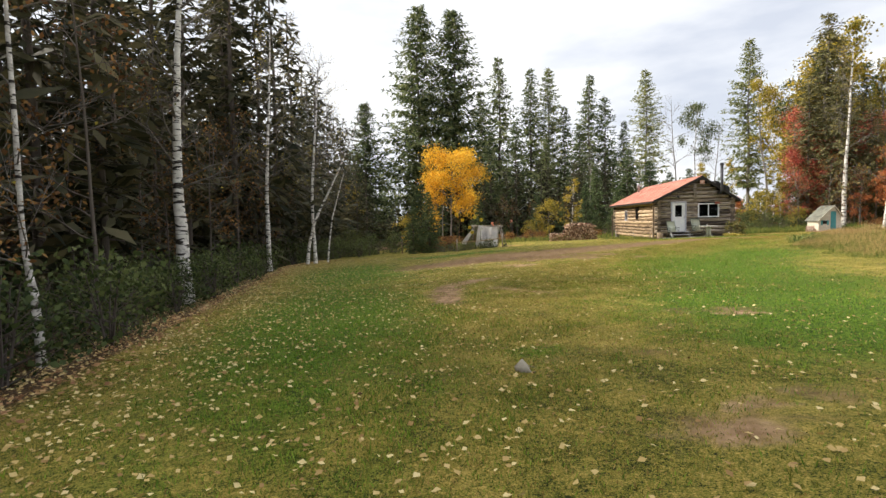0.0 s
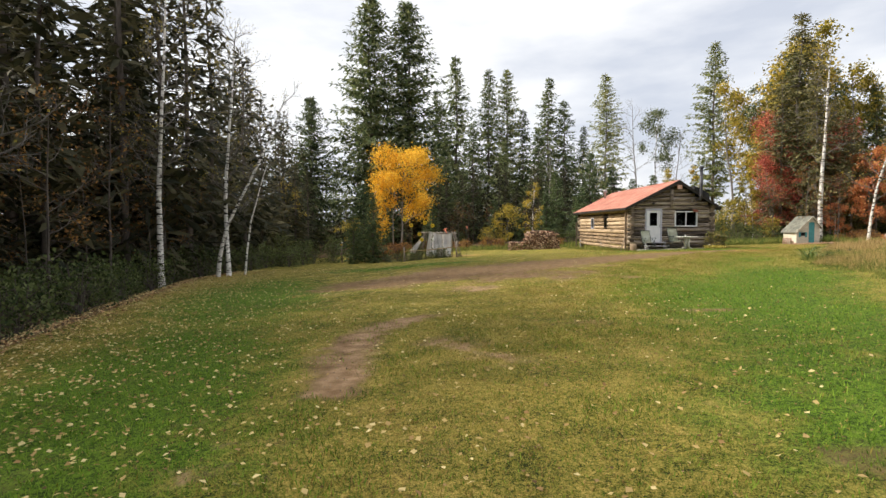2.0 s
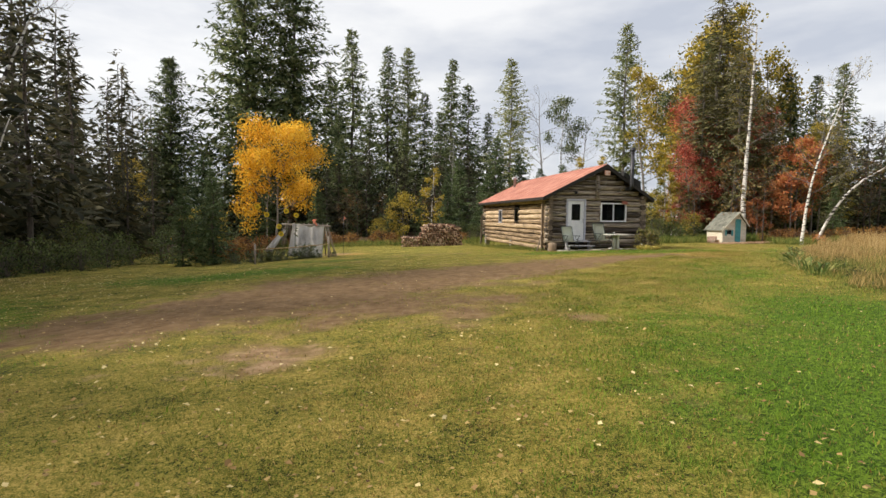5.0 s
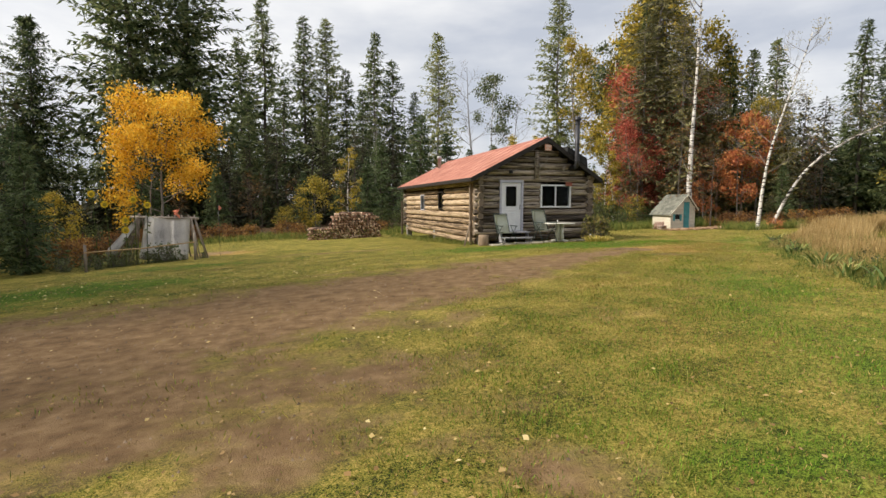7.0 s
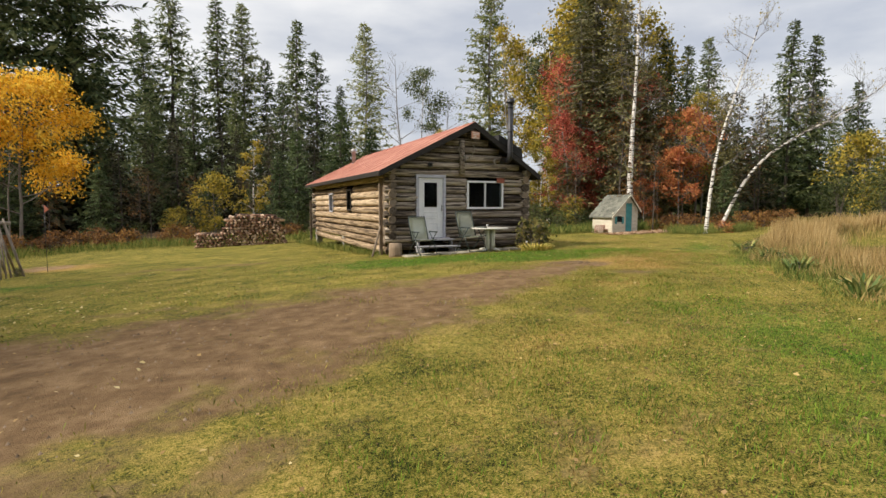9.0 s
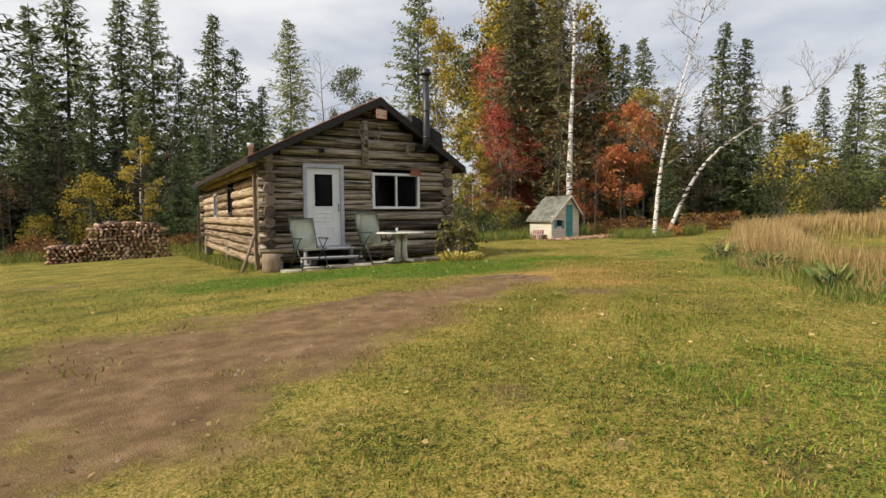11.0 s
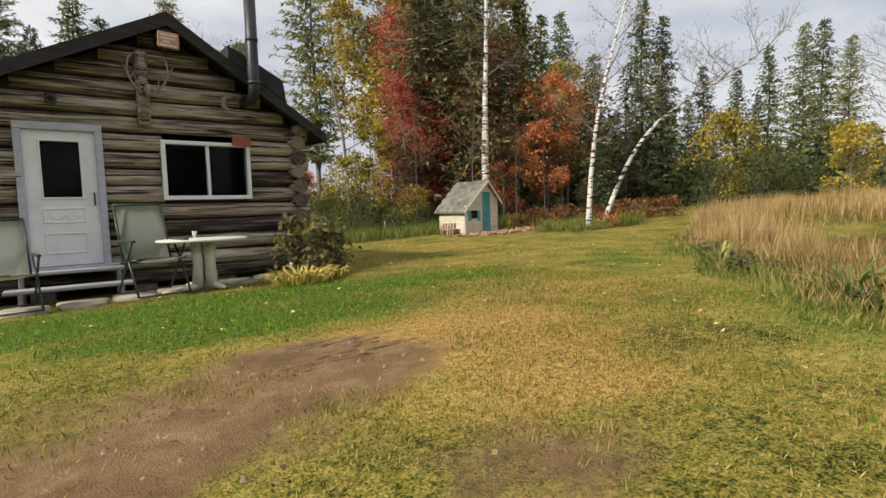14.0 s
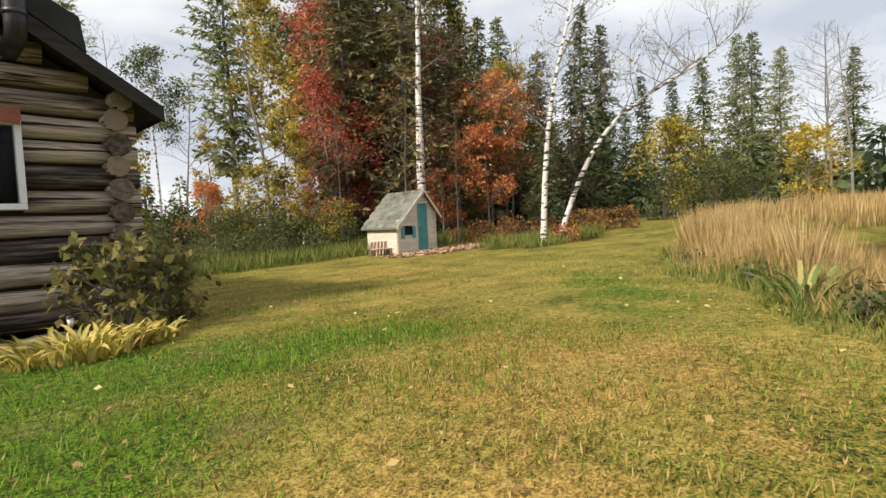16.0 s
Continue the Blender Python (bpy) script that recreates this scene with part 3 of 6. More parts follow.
    while n < 14:                                     # raised seams on the red slope
        yy = y0 + 0.5 + n
        part("roof_seam", prism("roof_seam", ((EAVE_L[0] + 0.01, EAVE_L[1] + 0.004), (RIDGE_X - 0.03, RIDGE_Z + 0.001), (RIDGE_X - 0.03, RIDGE_Z + 0.016), (EAVE_L[0] + 0.01, EAVE_L[1] + 0.02)), 0.03, RED_ROOF), cabin, m=pose(0, yy, 0))
        n += 1
    part("ridge_cap", prism("ridge_cap", ((RIDGE_X - 0.16, RIDGE_Z - 0.07), (RIDGE_X, RIDGE_Z + 0.02), (RIDGE_X + 0.16, RIDGE_Z - 0.085), (RIDGE_X + 0.15, RIDGE_Z - 0.10), (RIDGE_X, RIDGE_Z - 0.0), (RIDGE_X - 0.15, RIDGE_Z - 0.085)), y1 - y0 + 0.02, RED_ROOF), cabin, "red ridge capping", pose(0, y0 - 0.01, 0))
    lay_log(cabin, RIDGE_X, y0 + 0.02, RIDGE_Z - 0.40, CY1 - CY0 + 0.8, 0.15, 901, 90, "ridge_log")
    for x in (CX0 - 0.05, CX1 + 0.05):
        lay_log(cabin, x, y0 + 0.1, PLATE - 0.02, CY1 - CY0 + 0.7, 0.12, 905 + int(x), 90, "plate_log")
    # door
    yf = CY0 - 0.117
    for name, a in (("door_frame", (14.0, 14.1, yf - 0.03, yf + 0.16, 0.67, 2.72)), ("door_frame", (15.0, 15.1, yf - 0.03, yf + 0.16, 0.67, 2.72)), ("door_frame", (14.0, 15.1, yf - 0.03, yf + 0.16, 2.72, 2.83))):
        part(name, box(name, *a, GREY_TRIM), cabin, "lavender grey painted door frame")
    door = part("door", door_slab(yf + 0.03), cabin, "white panelled door with a dark upper window")
    GLASS = glass()
    pane = part("door_pane", box("door_pane", 14.31, 14.79, yf + 0.045, yf + 0.055, 1.72, 2.56, GLASS, 0), door)
    pane.visible_shadow = False
    for a in ((14.29, 14.31, 1.70, 2.58), (14.79, 14.81, 1.70, 2.58)):
        part("pane_trim", box("pane_trim", a[0], a[1], yf + 0.015, yf + 0.04, a[2], a[3], WHITE, 0.004), door)
    for zz in ((1.69, 1.72), (2.56, 2.59)):
        part("pane_trim", box("pane_trim", 14.27, 14.83, yf + 0.012, yf + 0.04, zz[0], zz[1], WHITE, 0.004), door)
    for za, zb in ((1.33, 1.56), (0.86, 1.18)):
        for a in ((14.28, 14.82, za, za + 0.025), (14.28, 14.82, zb - 0.025, zb), (14.28, 14.305, za + 0.025, zb - 0.025), (14.795, 14.82, za + 0.025, zb - 0.025)):
            part("panel_moulding", box("panel_moulding", a[0], a[1], yf + 0.014, yf + 0.035, a[2], a[3], WHITE, 0.006), door)
    part("panel_scroll", pipe("panel_scroll", [(14.36 + 0.38 * i / 16, yf + 0.026, 1.42 + 0.035 * math.cos(i * math.pi / 4)) for i in range(17)], 0.009, WHITE, 6), door)
    part("door_handle", pipe("door_handle", [(14.94, yf + 0.03, 1.60), (14.94, yf - 0.03, 1.60), (14.94, yf - 0.03, 1.78), (14.94, yf + 0.03, 1.78)], 0.012, METAL, 8), door, "black pull handle")
    part("door_sill", box("door_sill", 13.95, 15.2, yf - 0.16, yf + 0.14, 0.60, 0.67, GREY_TRIM), cabin, "worn grey painted sill")
    # front window
    for a in ((15.916, 15.985, 1.725, 2.59), (17.318, 17.387, 1.725, 2.59), (15.916, 17.387, 1.655, 1.725), (15.916, 17.387, 2.59, 2.657)):
        part("window_frame", box("window_frame", a[0], a[1], yf - 0.05, yf + 0.12, a[2], a[3], WHITE), cabin, "white painted window frame")
    part("window_mullion", box("window_mullion", 16.63, 16.68, yf - 0.03, yf + 0.08, 1.725, 2.59, WHITE), cabin)
    for a, b in ((15.985, 16.63), (16.68, 17.318)):
        p = part("window_pane", box("window_pane", a, b, yf + 0.03, yf + 0.036, 1.725, 2.59, GLASS, 0), cabin)
        p.visible_shadow = False
    # small windows of the long wall
    for a, b, c, d in ((45.3, 46.05, 1.55, 2.45), (48.9, 49.65, 1.45, 2.35)):
        xf = CX0 - LOG_R
        for s in ((a, a + 0.06, c, d), (b - 0.06, b, c, d), (a + 0.06, b - 0.06, c, c + 0.06), (a + 0.06, b - 0.06, d - 0.06, d)):
            part("side_window_frame", box("side_window_frame", xf - 0.03, xf + 0.15, s[0], s[1], s[2], s[3], GREY_TRIM if a > 47 else FASCIA), cabin)
        p = part("side_window_pane", box("side_window_pane", xf + 0.04, xf + 0.05, a + 0.06, b - 0.06, c + 0.06, d - 0.06, GLASS, 0), cabin)
        p.visible_shadow = False
    # stove pipe with flashing, and the short vent
    chimney(cabin)
    return cabin


def glass():
    if "dark_glass" in MATS:
        return MATS["dark_glass"]
    mat = bpy.data.materials.new("window_glass")
    mat.use_nodes = True
    b = mat.node_tree.nodes["Principled BSDF"]
    b.inputs["Base Color"].default_value = (0.45, 0.5, 0.5, 1)
    b.inputs["Roughness"].default_value = 0.03
    b.inputs["Transmission Weight"].default_value = 1.0
    b.inputs["IOR"].default_value = 1.2
    MATS["dark_glass"] = mat
    return mat


def door_slab(y):
    """The leaf, with an opening for its pane."""
    b = bmesh.new()
    outer = [b.verts.new((x, y, z)) for x, z in ((14.1, 0.68), (15.0, 0.68), (15.0, 2.715), (14.1, 2.715))]
    inner = [b.verts.new((x, y, z)) for x, z in ((14.29, 1.70), (14.81, 1.70), (14.81, 2.58), (14.29, 2.58))]
    sides = [b.faces.new((outer[i], outer[(i + 1) % 4], inner[(i + 1) % 4], inner[i])) for i in range(4)]
    ext = bmesh.ops.extrude_face_region(b, geom=sides)
    bmesh.ops.translate(b, vec=(0, 0.04, 0), verts=[e for e in ext["geom"] if isinstance(e, bmesh.types.BMVert)])
    bmesh.ops.recalc_face_normals(b, faces=b.faces[:])
    me = bpy.data.meshes.new("door")
    b.to_mesh(me)
    b.free()
    me.materials.append(WHITE)
    return me


def chimney(cabin):
    x, y = 17.35, 39.80
    part("stove_pipe", pipe("stove_pipe", [(x, 40.4, 3.40), (x, y + 0.12, 3.40), (x, y + 0.03, 3.44), (x, y, 3.55), (x, y, 5.36)], 0.098, METAL, 14), cabin, "black steel stove pipe")
    for zz in (3.62, 4.35, 5.18):
        part("pipe_collar", pipe("pipe_collar", [(x, y, zz), (x, y, zz + 0.05)], 0.108, METAL, 14), cabin)
    part("pipe_cap", pipe("pipe_cap", [(x, y, 5.36), (x, y, 5.37), (x, y, 5.40), (x, y, 5.47), (x, y, 5.51)], [0.10, 0.16, 0.16, 0.12, 0.13], METAL, 14), cabin, "black rain cap")
    part("pipe_flashing", prism("pipe_flashing", ((17.0, roof_z(17.0) + 0.22), (17.2, roof_z(17.2) + 0.26), (17.95, roof_z(17.95) + 0.36), (18.0, roof_z(18.0) + 0.01), (17.0, roof_z(17.0) + 0.01)), 0.8, BLACK_ROOF), cabin, "black sheet flashing box", pose(0, 39.98, 0))
    part("roof_vent", pipe("roof_vent", [(15.0, 52.5, roof_z(15.0) - 0.05), (15.0, 52.5, roof_z(15.0) + 0.55), (15.0, 52.5, roof_z(15.0) + 0.56), (15.0, 52.5, roof_z(15.0) + 0.75)], [0.10, 0.10, 0.15, 0.15], surface("galvanised", ((0.3, (0.3, 0.3, 0.3)), (0.7, (0.5, 0.5, 0.5))), metal=0.6, rough=0.5, bump=0.05), 10), cabin, "galvanised roof vent")


build_cabin()

# ---- trees ----
def unit(rng, n):
    v = rng.normal(size=(n, 3))
    return v / np.linalg.norm(v, axis=1, keepdims=True)


def conifer(name, h, spread, seed, needles, bark, bare=0.12, gap=0.36, sprays=6, size=0.62, droop=0.25, power=0.8, per=5, label="", lean=0.0, dead=0.0):
    """A conifer: tapered trunk, whorls of branches, each with drooping sprays."""
    rng = np.random.default_rng(seed)
    t = thing(name, 0, 0, 0, label, "tree", "forest trees")
    tr = Build()
    pts = [(0.12 * math.sin(i * 1.3 + seed) * i / 8 + lean * (i / 8) ** 2, 0.1 * math.cos(i * 1.7 + seed) * i / 8, h * i / 8) for i in range(9)]
    tr.tube([(p[0], p[1], p[2] - (0.3 if i == 0 else 0)) for i, p in enumerate(pts)], [0.0095 * h * (1 - 0.93 * i / 8) + 0.015 for i in range(9)], 7)
    cr = Build()
    C, D, N, L, W = [], [], [], [], []
    z = h * bare
    while z < h * 0.985:
        u = (z / h - bare) / (1 - bare)
        reach = spread * (1 - u) ** power * min(1, 0.35 + u * 3.2)
        cx = np.interp(z, [p[2] for p in pts], [p[0] for p in pts])
        cy = np.interp(z, [p[2] for p in pts], [p[1] for p in pts])
        for _ in range(per):
            a = rng.uniform(0, 2 * math.pi)
            r = reach * rng.uniform(0.4, 1.2) + 0.15
            rise = rng.uniform(-0.05, 0.22) + 0.35 * u
            direction = np.array((math.cos(a), math.sin(a), 0))
            tip = np.array((cx, cy, z)) + direction * r + np.array((0, 0, (rise - droop) * r))
            if rng.random() < 0.35 and r > 0.8:
                tr.tube(((cx, cy, z), tuple((np.array((cx, cy, z)) + tip) / 2 + np.array((0, 0, 0.05 * r))), tuple(tip)), (0.035, 0.02, 0.006), 3)
            count = max(2, int(sprays * (0.4 + r / spread)))
            s = rng.uniform(0.04, 1.0, count)
            base = np.array((cx, cy, z)) + (tip - np.array((cx, cy, z))) * s[:, None] + np.stack((0 * s, 0 * s, 0.18 * r * s * (1 - s)), axis=1)
            sideways = np.stack((-math.sin(a) * np.ones(count), math.cos(a) * np.ones(count), np.zeros(count))) .T
            d = direction * rng.uniform(0.2, 0.9, count)[:, None] + sideways * rng.uniform(-0.9, 0.9, count)[:, None] + np.array((0, 0, 1.0)) * rng.uniform(-0.7, 0.4, count)[:, None]
            C.append(base), D.append(d), N.append(unit(rng, count) * 0.7 + np.array((0, 0, 0.8)))
            k = size * (0.6 + 0.55 * (1 - u)) * rng.uniform(0.45, 1.35, count)
            L.append(k), W.append(k * rng.uniform(0.20, 0.40, count))
        z += gap * rng.uniform(0.6, 1.4) * (1.2 - 0.5 * u)
    zd = h * 0.04
    while zd < h * bare * 1.3 and dead > 0:            # dead lower branches
        a, r = rng.uniform(0, 2 * math.pi), spread * rng.uniform(0.3, 0.9) * dead
        tr.tube(((0, 0, zd), (math.cos(a) * r * 0.5, math.sin(a) * r * 0.5, zd - 0.05 * r), (math.cos(a) * r, math.sin(a) * r, zd - 0.3 * r)), (0.03, 0.018, 0.005), 3)
        zd += 0.22
    cr.leaves(np.concatenate(C), np.concatenate(D), np.concatenate(N), np.concatenate(L), np.concatenate(W))
    part("trunk", smooth(tr.mesh("trunk", bark)), t)
    part("crown", cr.mesh("crown", needles), t)
    return t


def grow(build, rng, start, direction, length, radius, depth, ends, sides=6, split=3, spread=0.7, up=0.25, first=0.3, shrink=0.62):
    """One limb and, from it, its branches; the tips go into ends."""
    d = Vector(direction).normalized()
    p = Vector(start)
    steps = 4 if depth > 0 else 3
    pts = [p.copy()]
    for _ in range(steps):
        d = (d + Vector(rng.normal(0, 0.11, 3)) + Vector((0, 0, up * 0.16))).normalized()
        p = p + d * (length / steps)
        pts.append(p.copy())
    build.tube(pts, [radius * (1 - 0.72 * i / steps) + 0.002 for i in range(steps + 1)], sides if depth > 1 else 3)
    if depth == 0:
        ends.extend((pts[-1], pts[-2]))
        return
    for i in range(split + (1 if depth > 1 else 0)):
        k = first + (1 - first) * (i + rng.uniform(0.2, 0.9)) / (split + 1)
        j = min(int(k * steps), steps - 1)
        at = pts[j].lerp(pts[j + 1], k * steps - j)
        out = Vector(rng.normal(0, 1, 3))
        out = (out - d * out.dot(d)).normalized()
        grow(build, rng, at, d * (1 - spread * 0.5) + out * spread + Vector((0, 0, up)), length * shrink * rng.uniform(0.7, 1.15) * (1.15 - 0.45 * k), radius * 0.5 * (1.1 - 0.4 * k), depth - 1, ends, sides, split, spread, up, 0.25, shrink)


def broadleaf(name, h, seed, leaf_mat, bark, leaves, size, label, limb=0.42, split=3, spread=0.8, depth=3, clear=0.2, stems=1, width=0.4, up=0.25, lean=(0, 0), category="tree", group="forest trees", radius=0.011):
    """A broadleaved tree or shrub: forking trunk, limbs, and leaves in clumps at the tips."""
    rng = np.random.default_rng(seed)
    t = thing(name, 0, 0, 0, label, category, group)
    wood, crown, ends = Build(), Build(), []
    for k in range(stems):
        a = 2 * math.pi * k / max(stems, 1) + rng.uniform(0, 1)
        off = Vector((math.cos(a), math.sin(a), 0)) * (0.0 if stems == 1 else 0.02 * h)
        top = Vector((lean[0], lean[1], 1)) + (off.normalized() * 0.35 if stems > 1 else Vector((0, 0, 0)))
        pts, p, d = [], off + Vector((0, 0, -0.2)), Vector((0, 0, 1))
        n = 10 if stems == 1 else 5
        for i in range(n + 1):
            pts.append(p.copy())
            d = (d * 0.8 + top.normalized() * 0.2 + Vector(rng.normal(0, 0.035, 3))).normalized()
            p = p + d * (h * rng.uniform(0.94, 1.0) * (1 if stems == 1 else rng.uniform(0.7, 1)) / n)
        wood.tube(pts, [radius * h * (1 - 0.9 * i / n) + 0.004 for i in range(n + 1)], 8 if stems == 1 else 4)
        z = clear
        while z < 0.97:
            j = min(int(z * n), n - 1)
            at = pts[j].lerp(pts[j + 1], z * n - j)
            a = rng.uniform(0, 2 * math.pi)
            reach = width * h * (0.35 + 0.65 * math.sin(math.pi * min(1, (z - clear) / (1 - clear) * 0.85 + 0.18)))
            grow(wood, rng, at, (math.cos(a), math.sin(a), up + 0.5 * z), reach * rng.uniform(0.7, 1.1), radius * h * 0.38 * (1 - 0.8 * z) + 0.004, depth - 1, ends, 5, split, spread, up)
            z += (1 - clear) / (14 if stems == 1 else 6) * rng.uniform(0.6, 1.3)
    if leaves:
        tips = np.array([tuple(e) for e in ends])
        pick = tips[rng.integers(0, len(tips), leaves)]
        c = pick + rng.normal(0, limb * 0.33, (leaves, 3)) * np.array((1, 1, 0.8))
        c[:, 2] = np.maximum(c[:, 2], 0.05)
        d = unit(rng, leaves) + np.array((0, 0, -0.35))
        k = size * rng.uniform(0.6, 1.25, leaves)
        crown.leaves(c, d, unit(rng, leaves) + np.array((0, 0, 0.9)), k, k * rng.uniform(0.5, 0.8, leaves))
        part("crown", crown.mesh("crown", leaf_mat), t)
    part("trunk", smooth(wood.mesh("trunk", bark)), t)
    return t


def plant(t, spots, seed=1):
    """Stand one kind of tree at spots of (x, y, scale); the template itself takes the first spot."""
    rng = random.Random(seed)
    places = []
    for x, y, s in spots:
        places.append(Matrix.Translation((x, y, lz(x, y))) @ pose(0, 0, 0, 0, 0, rng.uniform(0, 360)) @ Matrix.Diagonal((s, s, s * rng.uniform(0.96, 1.04), 1)))
    for m in places[1:]:
        copy_thing(t, m)
    t.matrix_basis = places[0]


def scatter(n, seed, x0, x1, y0, y1, low, high, clear=1.2, avoid=()):
    rng = random.Random(seed)
    out = []
    for _ in range(n * 30):
        x, y = rng.uniform(x0, x1), rng.uniform(y0, y1)
        if all(math.hypot(x - a, y - b) > clear for a, b, _ in out) and all(math.hypot(x - a, y - b) > r for a, b, r in avoid):
            out.append((x, y, rng.uniform(low, high)))
        if len(out) == n:
            break
    return out


spruce_a = conifer("spruce", 20, 4.3, 1, SPRUCE, BARK, 0.08, 0.30, 19, 0.60, 0.42, 0.85, 6, label="tall dark green spruce at the edge of the woods")
spruce_b = conifer("spruce", 20, 3.7, 2, SPRUCE, BARK, 0.24, 0.31, 19, 0.58, 0.35, 0.72, 6, label="narrow dark green spruce with a bare lower trunk", dead=0.5)
larch_a = conifer("larch", 25, 6.0, 3, SPRUCE, BARK, 0.06, 0.29, 28, 0.66, 0.12, 0.62, 8, label="tall feathery green larch")
larch_b = conifer("larch", 21, 3.8, 4, LARCH, GREY_BARK, 0.22, 0.30, 26, 0.46, 0.08, 0.7, 7, label="pale green larch with a long trunk")
deep_a = conifer("spruce", 17, 3.6, 5, SHADED_NEEDLES, BARK, 0.05, 0.40, 7, 0.86, 0.4, label="dense shaded spruce in the dark woods", dead=0.8)
deep_b = conifer("spruce", 13, 3.0, 6, SHADED_NEEDLES, BARK, 0.08, 0.38, 7, 0.74, 0.35, label="shaded spruce with dead lower branches", dead=0.9)
fir = conifer("fir", 8, 2.3, 7, FIR, BARK, 0.02, 0.18, 16, 0.36, 0.2, 0.85, 8, label="young dense green fir")
old_spruce = conifer("spruce", 15, 2.7, 8, surface("mossy_spruce", ((0.25, (0.055, 0.06, 0.026)), (0.5, (0.145, 0.14, 0.056)), (0.75, (0.28, 0.25, 0.11))), scale=(0.6, 0.6, 0.6), rough=0.7, bump=0, fine=3, island=0.5, thin=0.25), GREY_BARK, 0.10, 0.24, 18, 0.40, 0.5, 0.55, 7, label="old mossy spruce with grey dead twigs", dead=1.0)

plant(larch_a, [(-13.2, 84, 1.5), (-7.5, 86, 1.54), (-21.2, 80, 0.92)])
plant(larch_b, [(30.2, 66, 1.05), (9.2, 110, 1.62), (26.2, 100, 1.38), (33.5, 58.0, 0.78), (35.5, 62.0, 0.8), (64.2, 46, 0.7), (66.5, 43.5, 0.66)])
plant(spruce_a, [(-1.0, 112, 1.82), (5.5, 110, 1.72), (16.8, 106, 1.52), (23.0, 104, 1.0), (-4.8, 112, 1.6), (31.8, 53.5, 0.86), (48.5, 58, 0.86), (53.8, 54, 0.85), (56.8, 54, 0.79), (59.8, 52, 0.63), (65.8, 52, 0.63), (67.5, 50, 0.73), (43, 55, 0.72), (38, 52, 0.7), (-10, 108, 1.15), (74, 40, 0.7), (78, 34, 0.75)] + scatter(6, 15, 60, 80, 56, 70, 0.5, 0.7, 4.0))
plant(spruce_b, [(12.5, 112, 1.25), (19.5, 104, 1.3), (2.4, 103, 1.1), (14.0, 98, 0.95), (-2.5, 100, 1.0), (34, 58, 0.85), (40, 59, 0.82), (37, 56, 0.8), (71, 47, 0.8), (8.0, 97, 0.9), (-8.0, 98, 0.9)] + scatter(6, 16, 62, 88, 14, 36, 0.6, 0.85, 4.0))
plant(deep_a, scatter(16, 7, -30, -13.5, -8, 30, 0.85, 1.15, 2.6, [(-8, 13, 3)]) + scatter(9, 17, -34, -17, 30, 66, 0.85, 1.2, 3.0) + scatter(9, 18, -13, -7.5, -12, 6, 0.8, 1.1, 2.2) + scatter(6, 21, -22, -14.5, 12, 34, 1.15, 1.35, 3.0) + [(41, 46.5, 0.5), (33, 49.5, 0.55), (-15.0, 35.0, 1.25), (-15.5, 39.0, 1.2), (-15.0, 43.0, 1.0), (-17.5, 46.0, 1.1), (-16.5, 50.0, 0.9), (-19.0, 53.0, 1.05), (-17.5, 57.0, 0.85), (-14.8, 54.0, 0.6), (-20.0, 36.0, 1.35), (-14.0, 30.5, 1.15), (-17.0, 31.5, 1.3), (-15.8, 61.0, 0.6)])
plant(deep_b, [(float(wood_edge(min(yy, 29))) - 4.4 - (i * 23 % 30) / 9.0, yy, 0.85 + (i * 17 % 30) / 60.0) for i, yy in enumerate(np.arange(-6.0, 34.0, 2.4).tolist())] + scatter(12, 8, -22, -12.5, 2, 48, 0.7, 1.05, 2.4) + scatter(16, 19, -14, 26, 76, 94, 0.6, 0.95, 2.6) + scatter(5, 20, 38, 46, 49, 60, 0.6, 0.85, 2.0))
plant(old_spruce, [(30.3, 47.6, 0.9), (28.6, 49.4, 0.9), (30.8, 51.0, 1.32), (32.6, 46.8, 0.6), (35.4, 44.4, 0.55), (34, 51, 0.8), (33.2, 48.6, 0.75)])
plant(fir, [(-4.3, 39.6, 0.60), (-5.5, 38.8, 0.5), (-5.2, 41.0, 0.72), (16.4, 66.5, 1.3), (13, 70, 1.15), (19.6, 69, 1.15), (23.5, 66, 1.0), (34.6, 43.6, 0.45), (11.2, 66.0, 0.8)] + scatter(9, 9, -14, 28, 70, 82, 0.7, 1.2, 2.6))

maple = broadleaf("maple", 10.5, 21, GOLD, GREY_BARK, 15000, 0.22, "golden yellow maple in full autumn colour", limb=1.2, width=0.42, clear=0.24, split=4)
plant(maple, [(-5.8, 64.0, 1.02)])
red = broadleaf("maple", 10.5, 22, CRIMSON, GREY_BARK, 9000, 0.155, "crimson red maple between the conifers", limb=1.0, width=0.28, clear=0.12, split=3)
plant(red, [(29.6, 52.6, 1.05), (29.4, 50.4, 0.62), (28.2, 51.6, 0.5), (33.2, 49.6, 0.95), (28.0, 49.6, 0.72), (30.6, 51.6, 0.85)])
orange = broadleaf("maple", 6.5, 24, ORANGE, GREY_BARK, 4200, 0.16, "orange red maple in the understorey", limb=0.5, width=0.34, clear=0.25, split=3)
plant(orange, [(34.0, 46.2, 1.08), (33.0, 45.4, 0.75), (24.5, 55.0, 0.55), (30.9, 46.0, 0.45)])
gold_bush = broadleaf("maple", 4.6, 25, YELLOW, GREY_BARK, 3200, 0.17, "young yellow green maple", limb=0.5, width=0.4, clear=0.1, split=4)
plant(gold_bush, [(42.4, 36.0, 0.74), (47.2, 43.8, 1.25), (6.5, 62.0, 1.0), (25.4, 50.5, 0.8), (-8.5, 52, 0.8), (4.2, 60, 0.5), (27, 47.6, 0.45)])
